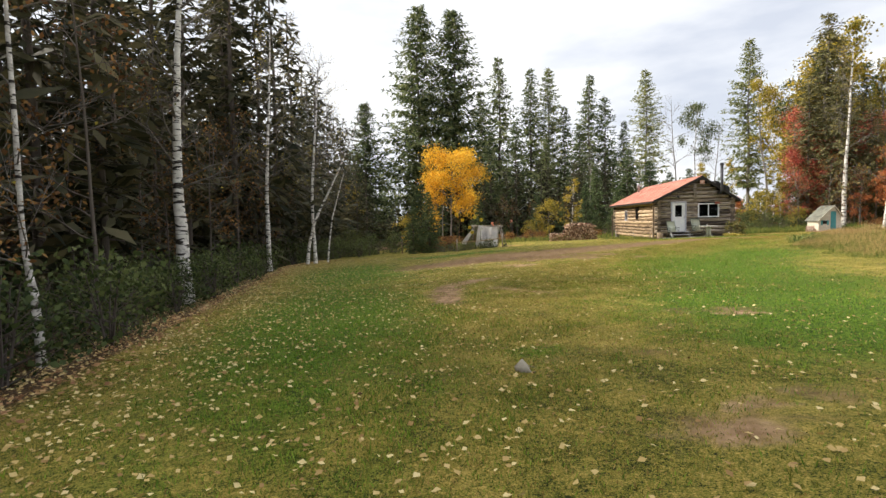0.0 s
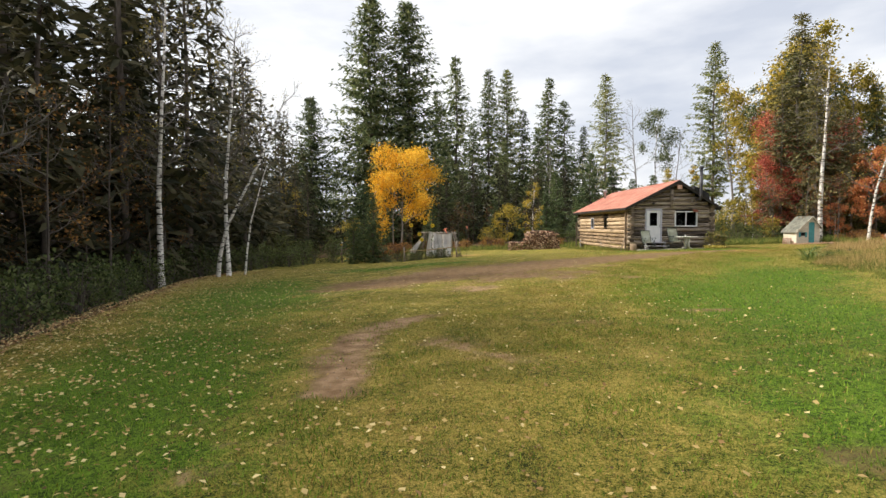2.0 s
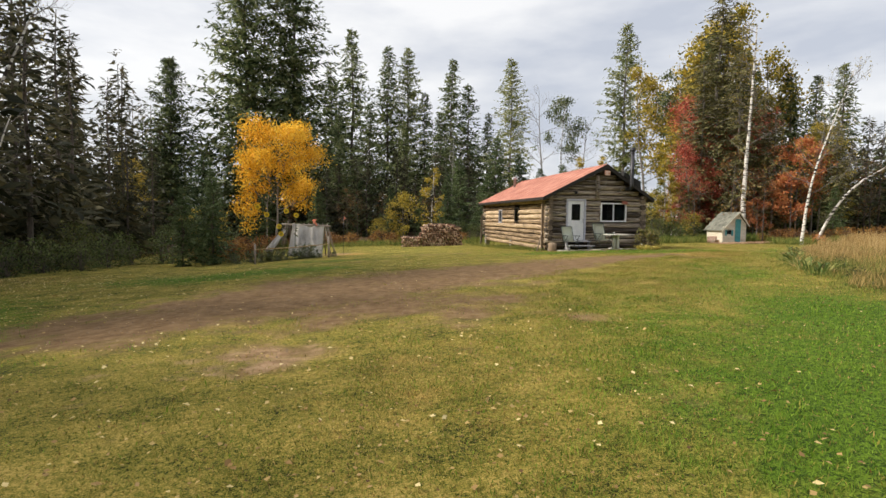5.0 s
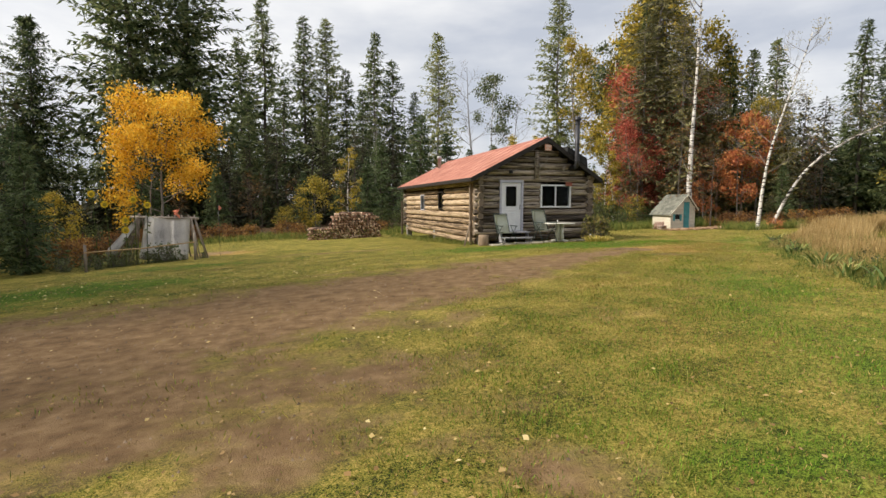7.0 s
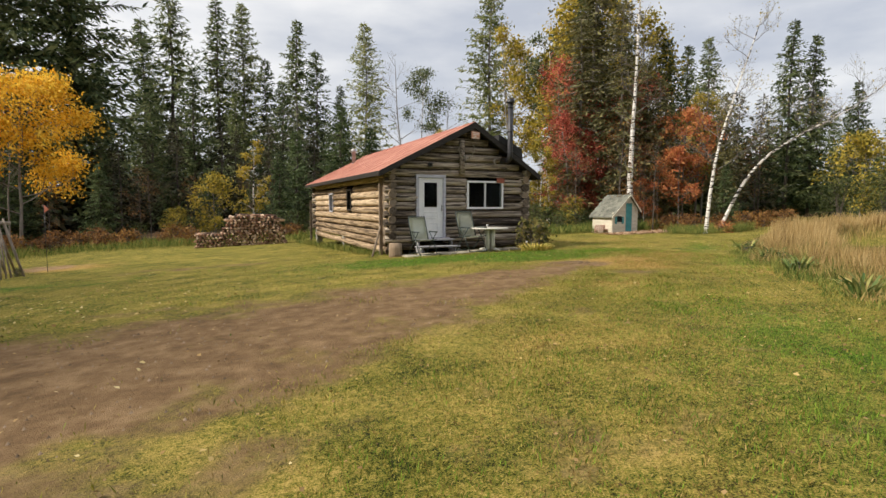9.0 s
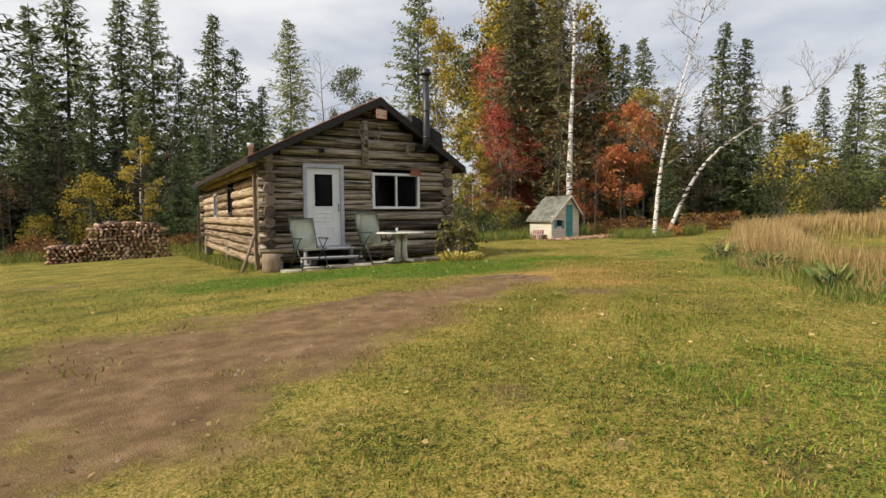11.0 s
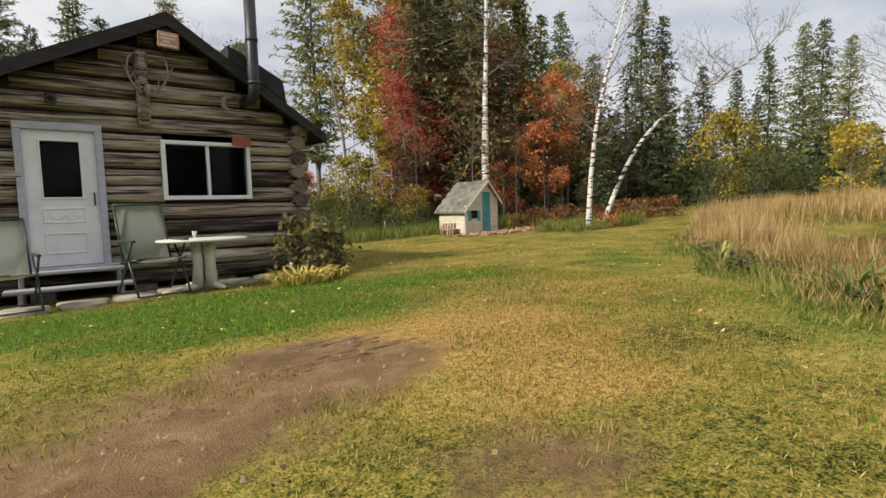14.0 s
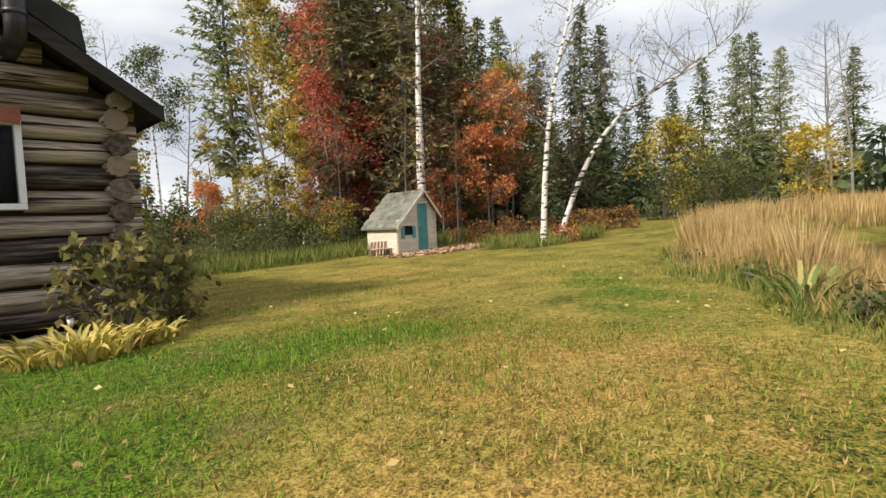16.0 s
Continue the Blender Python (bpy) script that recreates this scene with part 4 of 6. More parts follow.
slim = broadleaf("young_birch", 6.4, 26, YELLOW, BIRCH, 2600, 0.12, "slim young birch with yellow green leaves", limb=0.3, width=0.15, clear=0.22, split=3)
plant(slim, [(9.2, 61.0, 1.08), (26.2, 49.0, 0.85), (25.6, 49.4, 0.9), (30, 70, 1.4), (39, 47.5, 0.8), (22.5, 58, 1.2)])
aspen = broadleaf("aspen", 17, 27, ASPEN, BIRCH, 3600, 0.24, "tall thin aspen with a few pale leaves", limb=0.9, width=0.16, clear=0.5, split=3, radius=0.008)
plant(aspen, [(31.2, 88, 1.15), (33, 60, 1.0)])
amber = broadleaf("birch", 14, 28, YELLOW, GREY_BARK, 5200, 0.22, "tall amber birch behind the conifers", limb=0.9, width=0.2, clear=0.35, split=3, radius=0.009)
plant(amber, [(30.6, 62, 1.15), (36.5, 60, 1.1), (41, 58, 1.0), (34.5, 62, 1.1), (-20, 66, 0.7), (37, 47.5, 0.62), (33.0, 55.0, 1.38), (35.0, 56.5, 1.4), (37.5, 53.0, 1.05)])
dead = broadleaf("dead_tree", 15, 29, TWIG, GREY_BARK, 0, 0.1, "grey dead tree with bare branches", limb=0.3, width=0.2, clear=0.45, split=3, radius=0.008)
plant(dead, [(28.2, 88, 1.38), (15.2, 92, 1.1), (33.0, 86, 1.1), (55, 37.8, 0.75), (57.5, 38.6, 0.8), (52.8, 36.4, 0.7), (-7, 66, 0.6), (36, 47, 0.62)])


def birch_tree(path, radius, seed, limbs, label, leaves=160, start=0.35):
    """A white birch whose trunk follows the given bends, with bare limbs and a few leaves."""
    rng = np.random.default_rng(seed)
    x, y = path[0][0], path[0][1]
    z0 = lz(x, y)
    t = thing("birch", x, y, z0, label, "tree", "white birches")
    wood, twigs, ends = Build(), Build(), []
    knots = [Vector((a - x, b - y, c)) for a, b, c in path]
    fine = []
    for i in range(len(knots) - 1):
        for k in range(4):
            u = k / 4
            p0, p1, p2, p3 = knots[max(i - 1, 0)], knots[i], knots[i + 1], knots[min(i + 2, len(knots) - 1)]
            fine.append(0.5 * ((2 * p1) + (p2 - p0) * u + (2 * p0 - 5 * p1 + 4 * p2 - p3) * u * u + (3 * p1 - p0 - 3 * p2 + p3) * u ** 3))
    fine.append(knots[-1])
    fine[0] = fine[0] - Vector((0, 0, 0.25))
    n = len(fine) - 1
    wood.tube([p + Vector(rng.normal(0, 0.012, 3)) for p in fine], [radius * (1.18 if i == 0 else 1.0) * (1 - 0.85 * i / n) + 0.006 for i in range(n + 1)], 12)
    for k in range(limbs):
        u = start + (0.98 - start) * (k + rng.uniform(0, 0.8)) / limbs
        j = min(int(u * n), n - 1)
        a = rng.uniform(0, 2 * math.pi)
        grow(twigs, rng, fine[j].lerp(fine[j + 1], u * n - j), (math.cos(a), math.sin(a), 0.35 + 0.4 * u), rng.uniform(1.4, 2.9) * (1.15 - 0.6 * u), radius * 0.17, 2, ends, 5, 4, 0.75, 0.28)
    part("trunk", smooth(wood.mesh("trunk", BIRCH)), t)
    part("twig_crown", twigs.mesh("twig_crown", TWIG), t, "bare grey twigs")
    if leaves:
        crown = Build()
        tips = np.array([tuple(e) for e in ends])
        c = tips[rng.integers(0, len(tips), leaves)] + rng.normal(0, 0.08, (leaves, 3))
        k = rng.uniform(0.05, 0.1, leaves)
        crown.leaves(c, unit(rng, leaves) - np.array((0, 0, 0.4)), unit(rng, leaves), k, k * 0.7)
        part("foliage", crown.mesh("foliage", YELLOW), t)
    return t


birch_tree(((-7.75, 13.1, 0), (-7.95, 13.25, 2.0), (-8.05, 13.3, 4.4), (-7.95, 13.45, 8.1), (-7.6, 13.6, 12.5)), 0.24, 41, 16, "stout white birch with black marks and bare limbs", 160, 0.42)
birch_tree(((-5.05, 5.2, 0), (-5.3, 5.35, 1.2), (-5.5, 5.4, 2.4), (-5.75, 5.6, 6.5), (-5.7, 5.7, 9.0)), 0.075, 42, 9, "thin leaning white birch in the undergrowth", 40)
birch_tree(((-11.2, 25.8, 0), (-11.3, 25.9, 4.0), (-11.1, 26.0, 8.0), (-10.9, 26.2, 13.5)), 0.14, 43, 30, "white birch with a haze of bare twigs", 900)
birch_tree(((-10.7, 29.9, 0), (-10.2, 30.1, 2.6), (-8.6, 30.5, 6.0), (-7.2, 30.8, 9.5)), 0.11, 44, 12, "slanting white birch with bare twigs", 120)
birch_tree(((-10.3, 30.4, 0), (-10.5, 30.6, 4.0), (-10.2, 30.8, 9.0), (-9.9, 30.9, 13.0)), 0.12, 45, 30, "white birch with fine bare twigs", 900)
birch_tree(((-9.8, 31.2, 0), (-9.4, 31.3, 3.0), (-8.6, 31.6, 6.0)), 0.06, 46, 6, "thin slanting birch stem", 40)
birch_tree(((28.6, 39.3, 0), (28.85, 39.25, 2.6), (29.35, 39.1, 5.2), (30.7, 38.6, 9.9)), 0.09, 47, 18, "white birch beside the mown track", 700)
birch_tree(((29.7, 39.6, 0), (30.5, 39.2, 2.0), (31.4, 38.8, 3.4), (33.0, 38.2, 4.6), (35.1, 37.6, 5.7), (37.6, 36.9, 7.4)), 0.08, 48, 20, "white birch bent over in a long arch", 200, 0.45)
birch_tree(((29.5, 45.6, 0), (29.55, 45.7, 4), (29.8, 45.8, 8), (30.1, 45.9, 15)), 0.19, 49, 14, "tall white birch behind the playhouse", 500, 0.5)

bare_sapling = broadleaf("sapling", 4.6, 33, RUST, BARK, 420, 0.075, "thin sapling with sparse brown leaves in the undergrowth", limb=0.35, width=0.24, clear=0.3, split=4, depth=2, radius=0.006)
plant(bare_sapling, [(float(wood_edge(yy)) - d, yy, s) for yy, d, s in [(2 + 1.15 * i, 1.0 + (i * 37 % 50) / 12.0, 1.0 + (i * 53 % 40) / 40.0) for i in range(0, 30, 2)]] + scatter(10, 33, 26, 40, 44, 49, 0.8, 1.4, 1.0) + scatter(10, 34, -8, 24, 62, 72, 0.9, 1.4, 1.5), 5)
shrub = broadleaf("shrub", 1.6, 31, UNDER, BARK, 640, 0.10, "sparse dark green undergrowth bush", limb=0.46, width=0.5, clear=0.05, stems=5, depth=1, category="bush", group="undergrowth")
spots = []
for i in range(78):
    yy = -5 + 0.62 * i
    spots.append((float(wood_edge(min(yy, 33))) - 0.9 - (i * 29 % 40) / 11.0 + max(0.0, (yy - 33) * 0.5), yy, 0.75 + (i * 31 % 40) / 70.0))
plant(shrub, spots + scatter(16, 35, -14, 20, 58, 68, 0.8, 1.3, 1.6) + scatter(14, 36, 22, 31, 46.4, 48.5, 0.6, 1.1, 0.8))
olive = broadleaf("shrub", 3.2, 32, OLIVE, BARK, 1900, 0.13, "olive green willow bush by the pond", limb=0.8, width=0.45, clear=0.04, stems=6, depth=1, category="bush", group="undergrowth")
plant(olive, [(45.4, 40.8, 1.15), (43.5, 40.2, 1.0), (47.5, 39.6, 0.95), (42.2, 42.0, 0.9), (22.2, 52.5, 0.9), (20.5, 54, 1.1), (18, 57, 1.0), (24, 50.2, 0.7), (53, 38.5, 0.8), (49, 41, 0.8), (-9, 46, 0.7), (-11, 40, 0.8)] + scatter(10, 37, 20, 30, 47.5, 52, 0.35, 0.75, 1.0) + scatter(8, 38, 60, 85, 15, 40, 0.8, 1.3, 2.0))
rusty = broadleaf("fern_clump", 1.1, 34, RUST, BARK, 560, 0.12, "rusty brown bracken and dry stems", limb=0.35, width=0.6, clear=0.05, stems=7, depth=1, category="bush", group="undergrowth")
plant(rusty, scatter(26, 39, -10, 13, 55.5, 60, 0.8, 1.5, 0.9) + scatter(16, 40, 29.5, 37, 40.5, 45, 0.6, 1.1, 0.8) + scatter(8, 41, -8, -3, 42, 48, 0.9, 1.4, 0.9) + [(30.2, 39.9, 0.6)])
fire = broadleaf("fern_clump", 0.8, 36, ORANGE, BARK, 420, 0.09, "bright orange fern at the foot of a birch", limb=0.25, width=0.6, clear=0.05, stems=7, depth=1, category="bush", group="undergrowth")
plant(fire, [(29.6, 39.2, 0.9), (30.0, 39.5, 0.7)])


def far_woods(seed, label, needles, spots, n=150, size=1.0):
    """Closed woods beyond the single trees: many small conifers joined in one mesh."""
    rng = np.random.default_rng(seed)
    b = Build()
    for x, y, h in spots:
        z = lz(x, y)
        b.tube([(x, y, z - 0.3), (x, y, z + h * 0.9)], [0.16, 0.03], 4)
        u = rng.uniform(0.0, 1.0, n) ** 0.8
        a = rng.uniform(0, 2 * math.pi, n)
        r = (0.2 + 2.3 * (1 - u)) * rng.uniform(0.3, 1.0, n)
        c = np.stack((x + r * np.cos(a), y + r * np.sin(a), z + 0.5 + u * (h - 0.5)), axis=1)
        k = size * rng.uniform(0.7, 1.7, n) * (1.15 - 0.6 * u)
        b.leaves(c, np.stack((np.cos(a), np.sin(a), rng.uniform(-0.9, 0.1, n)), axis=1), unit(rng, n) * 0.6 + np.array((0, 0, 0.6)), k, k * rng.uniform(0.25, 0.5, n))
    tagged(new("far_woods", b.mesh("far_woods", needles)), label, "woods", kind="stuff")


def ring(n, seed, x0, x1, y0, y1, low, high):
    rng = random.Random(seed)
    return [(rng.uniform(x0, x1), rng.uniform(y0, y1), rng.uniform(low, high)) for _ in range(n)]


far_woods(51, "closed dark conifer woods behind the clearing", SPRUCE, ring(120, 1, -50, 25, 108, 128, 11, 19) + ring(40, 11, 25, 62, 96, 116, 4, 9), 210, 0.7)
far_woods(52, "dark thicket of small conifers under the tall trees", SHADED_NEEDLES, ring(80, 2, -34, 26, 80, 97, 2.5, 8) + ring(20, 12, 26, 44, 74, 92, 1.5, 4))
far_woods(53, "dense dark woods beside the lawn", SHADED_NEEDLES, ring(130, 3, -48, -22, -30, 90, 14, 22) + ring(50, 4, -24, -15, -14, 62, 2, 7))
far_woods(54, "closed woods beyond the pond", SPRUCE, ring(80, 5, 68, 95, -10, 80, 4, 9) + ring(45, 6, 34, 66, 56, 66, 3, 9) + ring(30, 8, 56, 68, 30, 52, 1.5, 5))
# Never in view: added to keep bright sky out of the panes' reflections.
far_woods(55, "added unseen woods behind the walker that darken the window reflections", SHADED_NEEDLES, ring(110, 7, -30, 80, -48, -24, 10, 18))

# ---- playhouse ----
SIDING = surface("cream_clapboard", ((0.3, (0.50, 0.46, 0.37)), (0.7, (0.72, 0.67, 0.56))), scale=(2, 2, 6), rough=0.75, vary=0.12, bump=0.15)
TEAL = surface("teal_paint", ((0.3, (0.05, 0.22, 0.24)), (0.7, (0.10, 0.36, 0.38))), scale=(3, 3, 3), rough=0.6, bump=0.1)
SHINGLE = surface("mossy_shingle", ((0.3, (0.085, 0.088, 0.075)), (0.7, (0.23, 0.23, 0.19))), scale=(5, 5, 5), rough=0.95, vary=0.25)


def build_playhouse():
    w, d = 1.55, 1.65
    x0, y0 = 26.4, 43.25
    z = lz(x0 + 0.7, y0 + 0.5) - 0.02
    h = thing("playhouse", x0, y0, z, "small cream clapboard playhouse with a teal door and shingled roof", "playhouse")
    left, right, peak, px = 1.02, 1.38, 2.02, 1.02

    def top(x):
        return left + (peak - left) * x / px if x < px else peak + (right - peak) * (x - px) / (w - px)

    zz = 0.0
    while zz < peak - 0.05:                               # clapboards, each lapping the one below
        a = 0.0 if zz < left else px * (zz + 0.09 - left) / (peak - left)
        b = w if zz < right else px + (w - px) * (peak - zz - 0.09) / (peak - right)
        if b - a > 0.08:
            for s, e in ((a, min(b, 0.80)), (max(a, 1.24), b)) if zz < 1.60 else ((a, b),):
                if e - s > 0.03:
                    for s2, e2 in (((s, min(e, 0.22)), (max(s, 0.60), e)) if 0.52 < zz < 0.86 else ((s, e),)):
                        if e2 - s2 > 0.02:
                            part("clapboard", box("clapboard", s2, e2, -0.025, 0.03, zz, zz + 0.096, SIDING, 0.004), h)
        for xa in (0.0, w):
            if zz < (left if xa == 0.0 else right) - 0.05:
                part("clapboard", box("clapboard", xa - 0.025, xa + 0.025, 0.03, d, zz, zz + 0.096, SIDING, 0.004), h)
        zz += 0.1
    part("back_wall", prism("back_wall", ((0, 0), (w, 0), (w, right), (px, peak), (0, left)), 0.04, SIDING), h, m=pose(0, d, 0))
    part("floor", box("floor", 0.03, w - 0.03, 0.03, d, 0.0, 0.05, DARK, 0), h)
    door = part("door", box("door", 0.82, 1.22, -0.03, 0.01, 0.04, 1.58, TEAL), h, "teal painted plank door")
    for i in range(3):
        part("door_plank", box("door_plank", 0.835 + i * 0.127, 0.95 + i * 0.127, -0.045, -0.032, 0.06, 1.56, TEAL, 0.004), door)
    part("door_knob", pipe("door_knob", [(0.87, -0.045, 0.8), (0.87, -0.085, 0.8)], 0.018, METAL, 8), door)
    for a in ((0.79, 0.82, 0.02, 1.62), (1.22, 1.25, 0.02, 1.62)):
        part("door_casing", box("door_casing", a[0], a[1], -0.04, 0.0, a[2], a[3], SIDING), h)
    # Opaque near-black panel: the unlit inside of the playhouse given as colour.
    win = part("window", box("window", 0.24, 0.58, -0.005, 0.02, 0.54, 0.84, DARK, 0), h, "dark little window")
    for a, b in ((0.12, 0.25), (0.57, 0.70)):
        part("shutter", box("shutter", a, b, -0.05, -0.03, 0.50, 0.88, TEAL), win, "teal shutter")
    for a, b in ((-0.04, 0.03), (w - 0.03, w + 0.04)):
        part("corner_board", box("corner_board", a, b, -0.045, -0.028, 0, left if a < 0.5 else right, SIDING), h)
    for (xa, za), (xb, zb) in (((-0.16, left - 0.16), (px, peak + 0.03)), ((w + 0.17, right - 0.20), (px, peak + 0.03))):
        part("roof_deck", prism("roof_deck", ((xa, za), (xb, zb), (xb, zb - 0.05), (xa, za - 0.05)), d + 0.32, SHINGLE), h, m=pose(0, -0.16, 0))
        part("barge_board", prism("barge_board", ((xa, za + 0.01), (xb, zb + 0.01), (xb, zb - 0.09), (xa, za - 0.09)), 0.025, SIDING), h, m=pose(0, -0.188, 0))
        n = 9 if xa < 0 else 5
        rng = random.Random(5)
        for i in range(n):
            u0, u1 = i / n, (i + 1.12) / n
            for k in range(9):
                ya = -0.16 + k * (d + 0.32) / 9 + (0.05 if i % 2 else 0)
                p0 = (xa + (xb - xa) * u0, za + (zb - za) * u0)
                p1 = (xa + (xb - xa) * min(u1, 1), za + (zb - za) * min(u1, 1))
                lift = 0.012 + rng.uniform(0, 0.008)
                part("shingle", prism("shingle", ((p0[0], p0[1] + lift), (p1[0], p1[1] + 0.004), (p1[0], p1[1] + 0.001), (p0[0], p0[1] + 0.001)), (d + 0.32) / 9 - 0.008, SHINGLE), h, m=pose(0, ya, 0))
    return h


build_playhouse()


def toy_crate(x, y):
    t = thing("garden_chair", x, y, lz(x, y), "weathered red and white slatted child's chair beside the playhouse", "chair")
    m = surface("faded_pink_paint", ((0.3, (0.40, 0.22, 0.18)), (0.7, (0.66, 0.48, 0.42))), rough=0.8)
    for i in range(5):
        part("slat", box("slat", i * 0.13, i * 0.13 + 0.09, 0, 0.03, 0.02, 0.48, m), t, m=pose(0, 0, 0, 12, 0, 0))
    part("seat", box("seat", 0, 0.61, -0.35, -0.02, 0.22, 0.25, m), t)
    for a in (0.02, 0.55):
        part("leg", box("leg", a, a + 0.04, -0.35, -0.31, 0, 0.22, m), t)
    return t


toy_crate(25.75, 43.9)

# ---- furniture before the cabin ----
FABRIC = surface("sage_sling_fabric", ((0.3, (0.50, 0.53, 0.47)), (0.7, (0.64, 0.66, 0.60))), scale=(5, 5, 5), rough=0.85, bump=0.05, fine=220, thin=0.2)
FRAME = surface("dark_green_tube", ((0.3, (0.03, 0.045, 0.042)), (0.7, (0.07, 0.09, 0.085))), rough=0.4, bump=0.0, metal=0.3)
PLASTIC = surface("aged_white_plastic", ((0.3, (0.52, 0.50, 0.44)), (0.7, (0.72, 0.70, 0.64))), scale=(4, 4, 4), rough=0.5, bump=0.08)
PLANK = surface("grey_step_plank", ((0.3, (0.20, 0.20, 0.22)), (0.7, (0.40, 0.40, 0.43))), scale=(1.5, 14, 14), rough=0.75)
STONE = surface("pale_flagstone", ((0.3, (0.20, 0.18, 0.14)), (0.7, (0.44, 0.40, 0.32))), scale=(5, 5, 5), rough=0.95, vary=0.2, bump=0.4)


def lawn_chair():
    t = thing("lawn_chair", 0, 0, 0, "folding lawn chair with sage green sling fabric", "chair", "chairs before the cabin")
    w = 0.27

    def sheet(name, rows):
        b = bmesh.new()
        grid = []
        for y, z, sag in rows:
            grid.append([b.verts.new((x * w * 0.94, y + (0.0 if abs(x) == 1 else sag * 0.6), z - (0.0 if abs(x) == 1 else sag))) for x in (-1, -0.5, 0, 0.5, 1)])
        for r0, r1 in zip(grid, grid[1:]):
            for k in range(4):
                b.faces.new((r0[k], r0[k + 1], r1[k + 1], r1[k]))
        bmesh.ops.solidify(b, geom=b.faces[:], thickness=0.008)
        me = bpy.data.meshes.new(name)
        b.to_mesh(me)
        b.free()
        me.materials.append(FABRIC)
        return smooth(me)

    part("seat", sheet("seat", ((-0.26, 0.43, 0.0), (-0.05, 0.40, 0.025), (0.20, 0.385, 0.01))), t)
    part("backrest", sheet("backrest", ((0.21, 0.41, 0.0), (0.30, 0.68, 0.012), (0.42, 1.04, 0.0))), t)
    for s in (-1, 1):
        x = s * w
        part("back_tube", pipe("back_tube", [(x, 0.19, 0.36), (x, 0.30, 0.68), (x, 0.43, 1.06)], 0.013, FRAME, 8), t)
        part("seat_tube", pipe("seat_tube", [(x, -0.28, 0.43), (x, 0.0, 0.405), (x, 0.22, 0.385)], 0.013, FRAME, 8), t)
        part("front_leg", pipe("front_leg", [(x * 1.06, 0.16, 0.64), (x * 1.06, -0.10, 0.33), (x * 1.06, -0.30, 0.012)], 0.013, FRAME, 8), t)
        part("rear_leg", pipe("rear_leg", [(x * 1.1, -0.22, 0.62), (x * 1.1, 0.05, 0.33), (x * 1.1, 0.34, 0.012)], 0.013, FRAME, 8), t)
        part("armrest", box("armrest", x * 1.08 - 0.025, x * 1.08 + 0.025, -0.28, 0.18, 0.625, 0.655, FRAME, 0.01), t, "dark plastic armrest")
    part("foot_bar", pipe("foot_bar", [(-w * 1.06, -0.295, 0.016), (w * 1.06, -0.295, 0.016)], 0.011, FRAME, 8), t)
    part("foot_bar", pipe("foot_bar", [(-w * 1.1, 0.335, 0.016), (w * 1.1, 0.335, 0.016)], 0.011, FRAME, 8), t)
    part("top_bar", pipe("top_bar", [(-w, 0.43, 1.06), (w, 0.43, 1.06)], 0.013, FRAME, 8), t)
    return t


chair = lawn_chair()
chair.matrix_basis = pose(13.42, 35.95, lz(13.42, 35.95) + 0.05, 0, 0, 10) @ Matrix.Diagonal((1.08, 1.08, 1.08, 1))
copy_thing(chair, pose(15.05, 35.92, lz(15.05, 35.92) + 0.05, 0, 0, 12) @ Matrix.Diagonal((1.08, 1.08, 1.1, 1)))


def pedestal_table(x, y):
    z = lz(x, y) + 0.04
    t = thing("garden_table", x, y, z, "aged white plastic garden table on a four-legged pedestal", "table")
    b = Build()
    b.tube([(0, 0, 0.70), (0, 0, 0.702), (0, 0, 0.728), (0, 0, 0.735)], [0.50, 0.515, 0.515, 0.50], 28, True)
    part("tabletop", b.mesh("tabletop", PLASTIC), t, m=Matrix.Diagonal((1.22, 0.9, 1.0, 1)))
    for k in range(4):
        a = math.pi / 2 * k + 0.5
        c, s = math.cos(a), math.sin(a)
        part("leg", pipe("leg", [(0.13 * c, 0.13 * s, 0.70), (0.11 * c, 0.11 * s, 0.35), (0.13 * c, 0.13 * s, 0.05)], [0.078, 0.072, 0.085], PLASTIC, 8), t)
        part("foot", pipe("foot", [(0.08 * c, 0.08 * s, 0.045), (0.26 * c, 0.26 * s, 0.035), (0.40 * c, 0.40 * s, 0.022)], [0.055, 0.045, 0.022], PLASTIC, 8), t)
    cup = thing("drinking_glass", x - 0.12, y - 0.05, z + 0.735, "clear plastic cup on the garden table", "cup")
    cup.scale = (0.7, 0.7, 0.8)
    part("bowl", pipe("bowl", [(0, 0, 0.035), (0, 0, 0.05), (0, 0, 0.11), (0, 0, 0.14)], [0.012, 0.03, 0.045, 0.05], WHITE, 12, False), cup)
    part("stem", pipe("stem", [(0, 0, 0), (0, 0, 0.006), (0, 0, 0.035)], [0.032, 0.01, 0.01], WHITE, 12), cup)


pedestal_table(15.72, 36.0)


def front_steps():
    t = thing("porch_step", 14.05, 36.75, lz(14.05, 36.7), "two grey plank steps under the cabin door", "steps")
    part("tread", box("tread", -0.62, 0.72, -0.1, 0.24, 0.42, 0.465, PLANK), t)
    part("tread", box("tread", -0.70, 0.78, -0.42, -0.14, 0.22, 0.265, PLANK), t)
    for x in (-0.55, 0.6):
        part("step_support", box("step_support", x, x + 0.06, -0.38, 0.2, 0.0, 0.22, PLANK), t)
        part("step_support", box("step_support", x, x + 0.06, -0.02, 0.2, 0.22, 0.42, PLANK), t)


front_steps()


